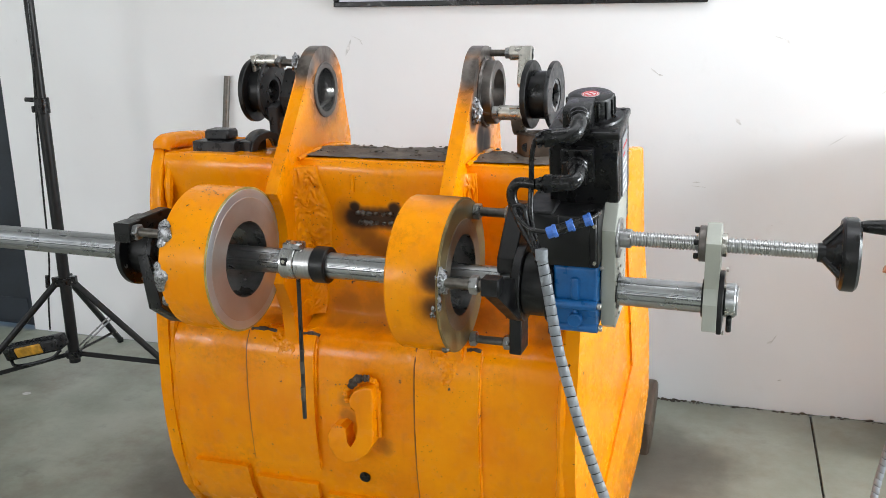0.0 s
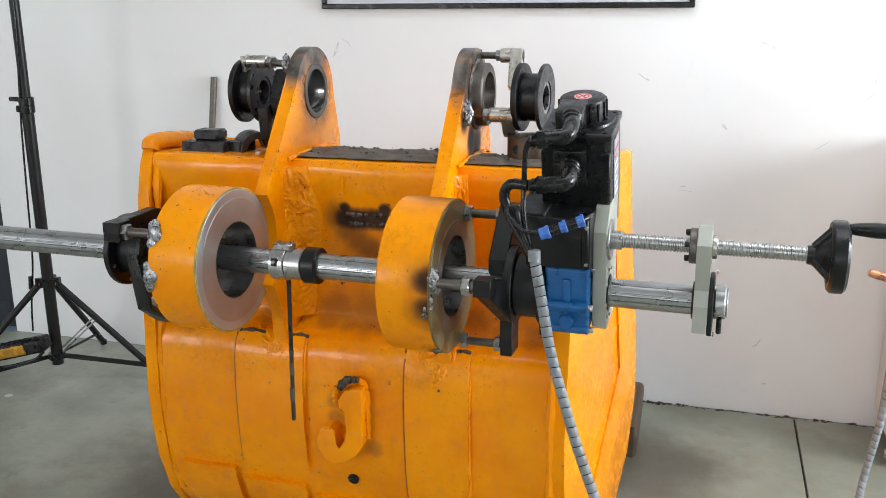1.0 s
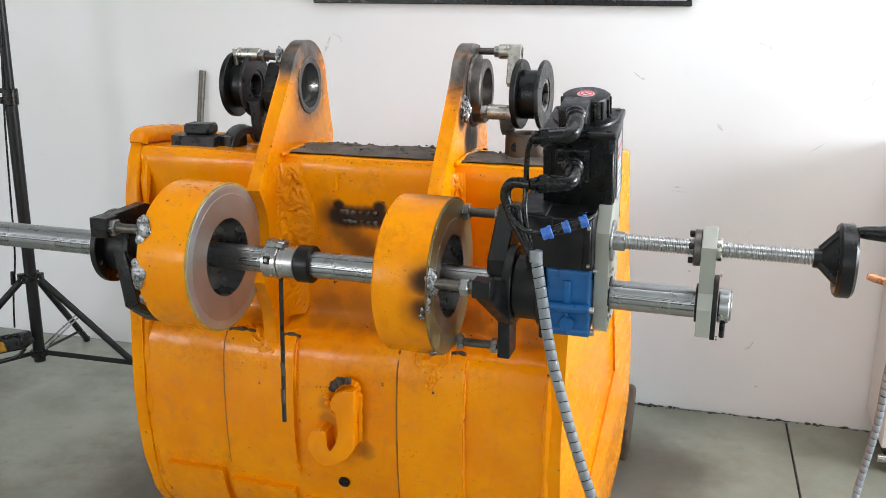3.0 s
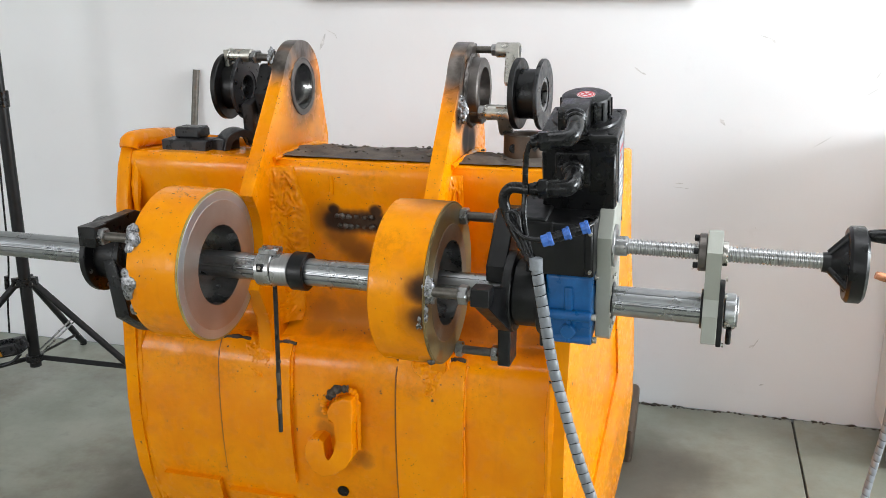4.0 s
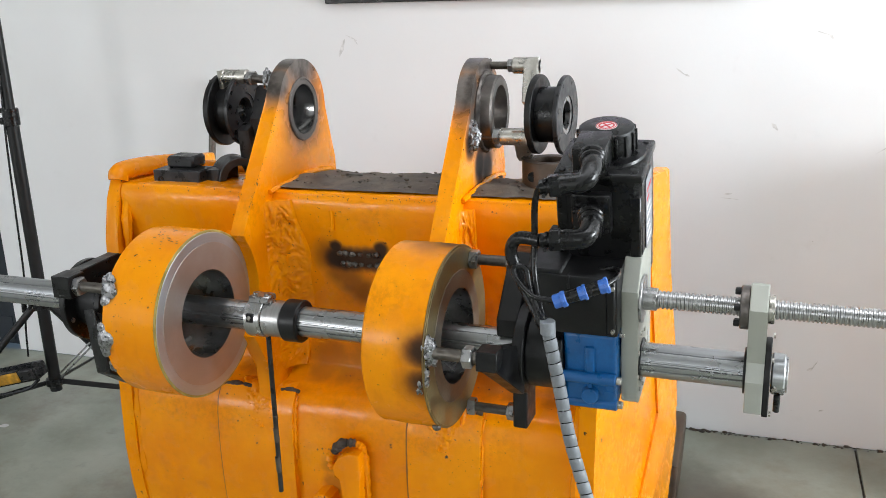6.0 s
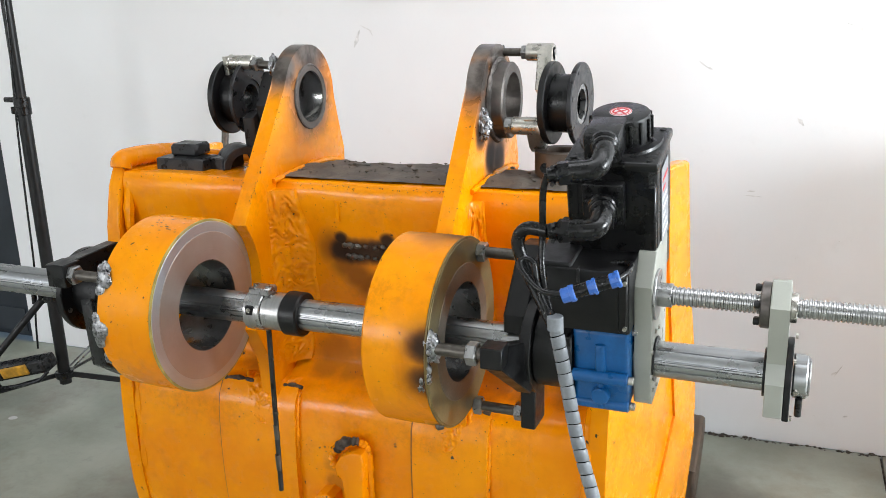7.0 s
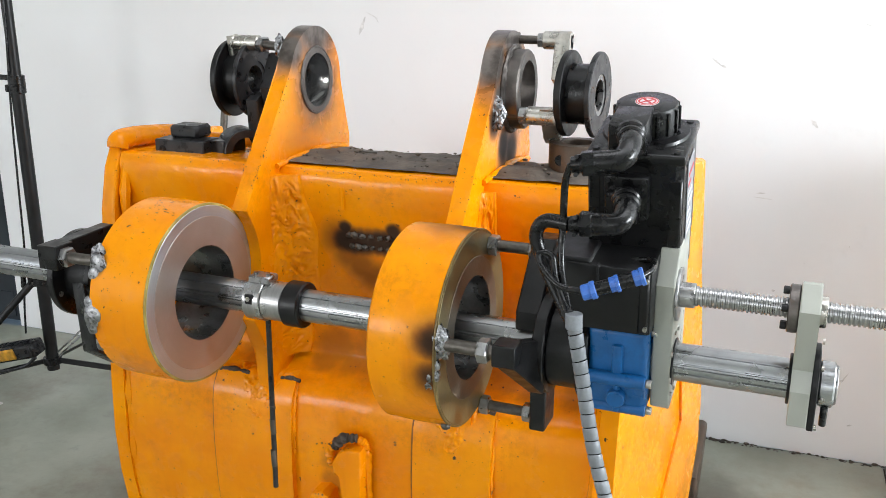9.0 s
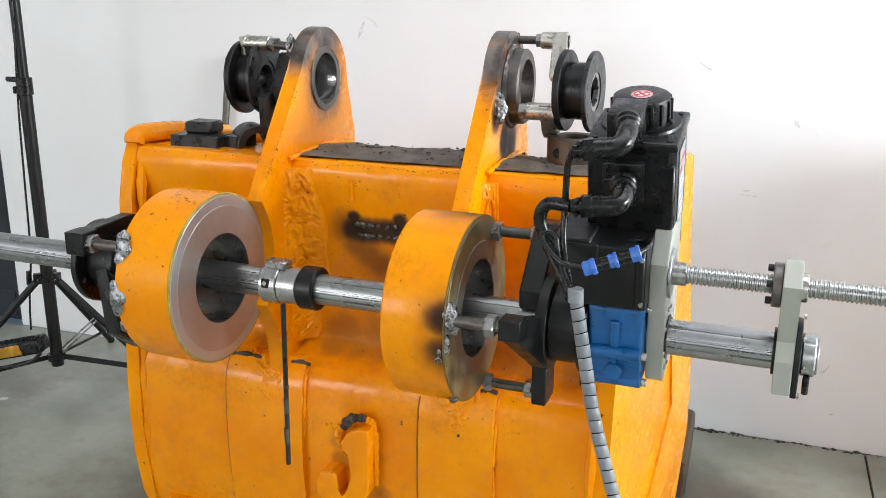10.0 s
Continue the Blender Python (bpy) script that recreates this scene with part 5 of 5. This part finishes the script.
for o in (plate, brk, screw, capo, wheel, gear, hous):
    for q in (o, *o.children_recursive):
        q.data.transform(HEAD_LEAN)
for q in mach.children_recursive:
    q.data.transform(BORE_TURN)

# ---- spiral-wrapped hose ----
hose = thing("wrapped_hose", (0.15, 2.1, 0), "grey spiral-wrapped cable hose hanging down to the floor", "hose")
HTOP = BORE_TURN @ HTOP
HP = spline([tuple(HTOP), (-0.347, 1.836, 1.08), (-0.327, 1.838, 0.975), (-0.297, 1.835, 0.872), (-0.264, 1.835, 0.765), (-0.222, 1.845, 0.64), (-0.155, 1.87, 0.45), (-0.03, 1.95, 0.20), (0.09, 2.08, 0.03), (0.22, 2.22, 0.014), (0.40, 2.50, 0.014),
             (0.480, 2.78, 0.09), (0.512, 2.88, 0.22), (0.548, 2.91, 0.43), (0.562, 2.93, 0.62), (0.62, 3.05, 0.80), (0.72, 3.26, 0.90), (0.78, 3.44, 0.92), (0.80, 3.458, 0.92)], 10)
part("cable_core", tube(bmesh.new(), HP, 0.0098, 12), RUBBER, hose)
lens_ = [0.0]
for a, b in zip(HP, HP[1:]):
    lens_.append(lens_[-1] + (b - a).length)


def at_length(s):
    for i in range(len(HP) - 1):
        if lens_[i + 1] >= s:
            return HP[i].lerp(HP[i + 1], (s - lens_[i]) / max(1e-9, lens_[i + 1] - lens_[i]))
    return HP[-1]


SL = 0.0235
bm = bmesh.new()
segm = 18
ra = []
for x, r in ((0.0, 0.0114), (0.0015, 0.0121), (SL - 0.0030, 0.0118), (SL - 0.0018, 0.0110)):
    ra.append([bm.verts.new((x + 0.0035 * math.cos(2 * math.pi * i / segm), r * math.cos(2 * math.pi * i / segm), r * math.sin(2 * math.pi * i / segm))) for i in range(segm)])
for a, b in zip(ra, ra[1:]):
    for i in range(segm):
        j = (i + 1) % segm
        bm.faces.new((a[i], a[j], b[j], b[i]))
wrap_mesh = finish(bm, "wrap_turn", SPIRAL, 40)
k = 0
while (k + 1) * SL < lens_[-1]:
    a, b = at_length(k * SL), at_length((k + 1) * SL)
    w = new("wrap_turn", wrap_mesh)
    w.parent = hose
    w.matrix_parent_inverse = Matrix.Translation(-hose.location)
    w.matrix_basis = along(a, b)
    k += 1
part("wrap_end", rodm(HTOP + Vector((0, 0, 0.012)), HTOP + Vector((0.001, 0, -0.012)), 0.0135, 20, 0.001), SPIRAL, hose)

# ---- bearing spools on the upper lugs ----
UY, UZ = HOLE[0], HOLE[1] - 0.005


def spool(x0, x1, inner, label):
    s = thing("bearing_spool", ((x0 + x1) / 2, UY, UZ - 0.09), label, "bearing spool", "spools on the upper lugs")
    part("flange", ringx(x0, x0 + 0.016, 0.040, 0.094, UY, UZ, 56, 0.002), BLACK, s)
    part("barrel", ringx(x0 + 0.016, x1 - 0.012, 0.042, 0.066, UY, UZ, 48, 0.001), BLACK2, s)
    part("flange", ringx(x1 - 0.012, x1, 0.046, 0.093, UY, UZ, 56, 0.002), OXIDE, s)
    part("bearing", ringx(x1 - 0.016, x1 - 0.003, 0.034, 0.047, UY, UZ, 40, 0.001), NUT if inner else OXIDE, s)
    part("bore_lining", ringx(x0 + 0.002, x1 - 0.006, 0.036, 0.042, UY, UZ, 40, 0.001), RUBBER, s)
    for k in range(7):
        a = radians(360 / 7 * k + 12)
        y, z = UY + 0.079 * math.cos(a), UZ + 0.079 * math.sin(a)
        part("bolt_hole", rodm((x1 - 0.0005, y, z), (x1 + 0.0006, y, z), 0.0058, 12), RUBBER, s)
    return s


spb = spool(-0.545, -0.466, 1, "black flanged bearing spool held beside the bushing of a lug")
# bent nickel arms and studs that hold it to the lug


def crank(parent, x_tip, y, z, x0, x1, foot, mat):
    """A round tip over a stud, joined by a flat leg to the spool's flange."""
    t = part("arm_head", rodm((x_tip, y, z), (x1, y, z), 0.0205, 20, 0.003), mat, parent)
    part("arm", prism(bmesh.new(), [(y - 0.018, z + 0.016), (y + 0.018, z + 0.016), (foot[0] + 0.020, foot[1] - 0.01), (foot[0], foot[1] - 0.022), (foot[0] - 0.020, foot[1] - 0.01)], x0, x1, 0, 0, 0.004, 2), mat, parent)
    part("arm_screw", rodm((x1 - 0.001, y, z), (x1 + 0.002, y, z), 0.008, 16), NUT, t)


crank(spb, -0.612, 2.570, 1.562, -0.582, -0.546, (2.545, 1.49), NICKEL)
crank(spb, -0.615, 2.455, 1.408, -0.585, -0.548, (2.505, 1.362), NICKEL)
stud(spb, (-0.672, 2.570, 1.562), (-0.600, 2.570, 1.562), 0.0095, (0.048,), 0.011)
stud(spb, (-0.664, 2.385, 1.418), (-0.664, 2.386, 1.418), 0.004, (), 0.024)
stud(spb, (-0.667, 2.450, 1.408), (-0.600, 2.455, 1.408), 0.0105, (0.034,), 0)
part("arm_head", boxm(-0.60, -0.56, 2.58, 2.62, 1.365, 1.39, bevel=0.004), BLACK, spb)

for q in spb.children_recursive:
    if q.parent == spb and q.name.split(".")[0] in ("flange", "barrel", "bearing", "bore_lining", "bolt_hole"):
        q.data.transform(turned_about(-0.505, UY, UZ, -4.5, 0))

spa = spool(-1.402, -1.328, 0, "black flanged bearing spool with dark forged arms beside a lug")
crank(spa, -1.365, 2.495, 1.542, -1.385, -1.370, (2.51, 1.49), NICKEL)
part("stud_sleeve", rodm((-1.375, 2.495, 1.542), (-1.300, 2.495, 1.542), 0.0185, 20, 0.003), NICKEL, spa)
stud(spa, (-1.222, 2.455, 1.538), (-1.31, 2.490, 1.541), 0.0105, (0.055,), 0.017)
part("forged_arm", prism(bmesh.new(), [(2.44, 1.41), (2.475, 1.425), (2.50, 1.40), (2.495, 1.34), (2.505, 1.30), (2.465, 1.292), (2.450, 1.34)], -1.318, -1.286, 0, 0, 0.006, 2), OXIDE, spa)
part("forged_arm", prism(bmesh.new(), [(2.50, 1.52), (2.56, 1.50), (2.60, 1.42), (2.54, 1.37), (2.47, 1.38), (2.45, 1.44)], -1.286, -1.225, 0, 0, 0.012, 2), OXIDE, spa)
part("stud", rodm((-1.30, 2.585, 1.40), (-1.198, 2.585, 1.40), 0.012, 14), BOLT, spa)

# ---- loose things on top of the bucket ----
blk = thing("clamp_block", (-1.45, 2.44, 1.285), "black oxide steel clamp block lying on the bucket top", "clamp block")
part("body", boxm(-1.535, -1.395, 2.365, 2.44, 1.262, 1.314, bevel=0.003), OXIDE, blk)
part("cap_block", boxm(-1.512, -1.430, 2.395, 2.460, 1.313, 1.345, bevel=0.007), OXIDE, blk)
part("screw_recess", rodm((-1.512, 2.3655, 1.290), (-1.512, 2.3635, 1.290), 0.009, 18), RUBBER, blk)
part("saddle", prism(bmesh.new(), arc(2.46, 1.283, 0.056, 0, 180, 14) + arc(2.46, 1.283, 0.038, 180, 0, 12), -1.385, -1.305, 0, 0, 0.002), OXIDE, blk, "half-round black saddle").data.transform(turned_about(-1.345, 2.46, 1.28, -42, 0))
part("bridge", boxm(-1.40, -1.36, 2.40, 2.50, 1.270, 1.312, bevel=0.003), OXIDE, blk)
steel_ring = thing("steel_ring", (-0.51, 2.49, 1.29), "thick rusty brown steel ring standing on the bucket top", "steel ring")
upr = Matrix.Translation((-0.505, 2.49, 1.284)) @ Matrix.Rotation(radians(-90), 4, "Y")
part("ring_body", lathe(bmesh.new(), [(0, 0.036), (0, 0.062), (0.003, 0.065), (0.062, 0.065), (0.066, 0.062), (0.066, 0.036)], upr, 48, True), BROWN, steel_ring)
part("side_hole", rodm((-0.532, 2.49 - 0.0605, 1.318), (-0.5325, 2.49 - 0.0575, 1.318), 0.012, 16), RUBBER, steel_ring)
leaning = tagged(part("steel_rod", rodm((-2.36, 3.70, 0.0), (-2.255, 3.812, 1.384), 0.0150, 14, 0.001), BOLT), "slim brown steel rod leaning on the white wall", "steel rod")

# worn cutting edge of the bucket
part("cutting_edge", prism(bmesh.new(), [(3.28, 0.0), (3.36, 0.0), (3.52, 0.025), (3.63, 0.075), (3.665, 0.12), (3.655, 0.155), (3.61, 0.178), (3.54, 0.182), (3.28, 0.13)], -1.76, -0.224, 0, 0, 0.016, 4), BROWN, bucket, "worn bare steel cutting edge")

# ---- the light stand ----
SX, SY = -2.885, 3.31
stand = thing("light_stand", (SX, SY, 0), "black folding light stand with a telescopic pole", "light stand")
part("lower_pole", rodm((SX, SY, 0.09), (SX, SY, 1.29), 0.0255, 20), STAND, stand)
part("upper_pole", rodm((SX, SY, 1.29), (SX, SY, 2.35), 0.0205, 20), STAND, stand)
part("pole_collar", rodm((SX, SY, 1.255), (SX, SY, 1.325), 0.0320, 20, 0.003), RUBBER, stand)
part("clamp_knob", boxm(SX - 0.085, SX - 0.02, SY - 0.012, SY + 0.004, 1.305, 1.325, bevel=0.005), RUBBER, stand)
part("clamp_screw", boxm(SX - 0.035, SX - 0.02, SY - 0.03, SY - 0.012, 1.262, 1.290, bevel=0.003), RUBBER, stand)
part("leg_hub", rodm((SX, SY, 0.475), (SX, SY, 0.505), 0.042, 20, 0.002), RUBBER, stand)
part("brace_hub", rodm((SX, SY, 0.115), (SX, SY, 0.145), 0.038, 20, 0.002), RUBBER, stand)
for a in (17, 103, 222):
    c, s = math.cos(radians(a)), math.sin(radians(a))
    foot = Vector((SX + 0.49 * c, SY + 0.49 * s, 0.012))
    topv = Vector((SX + 0.035 * c, SY + 0.035 * s, 0.485))
    part("hub_lug", boxm(0.015, 0.055, -0.014, 0.014, 0.465, 0.510, bevel=0.003, m=pose(SX, SY, 0, 0, 0, a)), RUBBER, stand)
    part("hub_screw", rodm(topv + Vector((0.018 * s, -0.018 * c, 0)), topv + Vector((-0.018 * s, 0.018 * c, 0)), 0.006, 10), NICKEL, stand)
    leg = part("leg", rodm(topv, foot, 0.0150, 14), STAND, stand)
    part("rubber_foot", rodm(foot + Vector((0, 0, 0.012)), foot + Vector((0, 0, -0.012)), 0.016, 14, 0.002), RUBBER, leg)
    mid = topv.lerp(foot, 0.86)
    part("brace", tube(bmesh.new(), [Vector((SX + 0.03 * c, SY + 0.03 * s, 0.13)), mid], 0.0125, 8, True, None, 0.5), STAND, stand)
    part("brace_screw", rodm(mid + Vector((0.016 * s, -0.016 * c, 0)), mid + Vector((-0.016 * s, 0.016 * c, 0)), 0.005, 10), NICKEL, stand)
    if a == 17:
        for o in (-0.012, 0.012):
            part("stay", rodm((SX + 0.02 * c + o, SY + 0.02 * s, 0.15), topv.lerp(foot, 0.36) + Vector((o, 0, 0)), 0.004, 8), NUT, stand)
lead = part("lamp_lead", tube(bmesh.new(), spline([(SX - 0.005, SY - 0.02, 2.3), (SX + 0.012, SY - 0.022, 1.7), (SX - 0.02, SY - 0.025, 1.2), (SX - 0.03, SY - 0.03, 0.9), (SX - 0.045, SY - 0.03, 0.6), (SX - 0.07, SY - 0.04, 0.40), (SX - 0.075, SY - 0.05, 0.26)], 6), 0.0042, 8), RUBBER, stand)
part("lead_plug", rodm((SX - 0.062, SY - 0.035, 0.52), (SX - 0.066, SY - 0.037, 0.46), 0.011, 12, 0.002), RUBBER, lead)

tool = thing("work_lamp", (-3.0, 3.2, 0.13), "worn yellow and black hand lamp lying on the stand braces", "lamp")
tm = pose(-2.995, 3.20, 0.195, 8, -15, 4)
part("body", boxm(-0.16, 0.15, -0.04, 0.04, -0.032, 0.032, bevel=0.012, seg=2, m=tm), RUBBER, tool)
part("panel", boxm(-0.09, 0.06, -0.045, 0.03, -0.022, 0.026, bevel=0.006, m=tm), TOOLY, tool, "worn yellow panel")
part("end_block", boxm(0.065, 0.14, -0.046, 0.03, -0.020, 0.030, bevel=0.006, m=tm), OXIDE, tool)
part("guard", tube(bmesh.new(), [tm @ Vector(p) for p in spline([(-0.14, -0.03, -0.03), (-0.10, -0.05, -0.055), (0.08, -0.05, -0.055), (0.14, -0.03, -0.03)], 6)], 0.008, 8), RUBBER, tool)

# ---- the pale cabinet at the edge and the copper-ended lead ----
cab = thing("control_cabinet", (0.85, 3.6, 0), "pale grey sheet-metal control cabinet on a chrome foot rail", "cabinet")
# upper part is out of view; its height is set to shade the wall
part("body", boxm(0.69, 1.25, 3.46, 3.80, 0.10, 1.21, bevel=0.006, seg=2), WHITE, cab)
part("foot_rail", rodm((0.685, 3.47, 0.055), (1.25, 3.47, 0.055), 0.016, 18), NICKEL, cab)
for x in (0.76, 1.19):
    part("foot", boxm(x - 0.025, x + 0.025, 3.46, 3.79, 0.0, 0.102, bevel=0.004), OXIDE, cab)
lead2 = thing("earth_lead", (0.7, 3.3, 0.9), "black welding lead with a bare copper end hanging from the cabinet", "cable")
part("copper_end", lathe(bmesh.new(), [(0, 0), (0, 0.011), (0.02, 0.013), (0.055, 0.012), (0.058, 0.009), (0.12, 0.009), (0.12, 0)], along((0.462, 2.9, 0.912), (0.56, 2.905, 0.885)), 18), COPPER, lead2, "bare copper cable lug")
part("cable", tube(bmesh.new(), spline([(0.572, 2.906, 0.882), (0.66, 2.92, 0.86), (0.76, 3.1, 0.90), (0.84, 3.30, 0.86), (0.86, 3.44, 0.80), (0.86, 3.458, 0.78)], 6), 0.0085, 10), RUBBER, lead2)
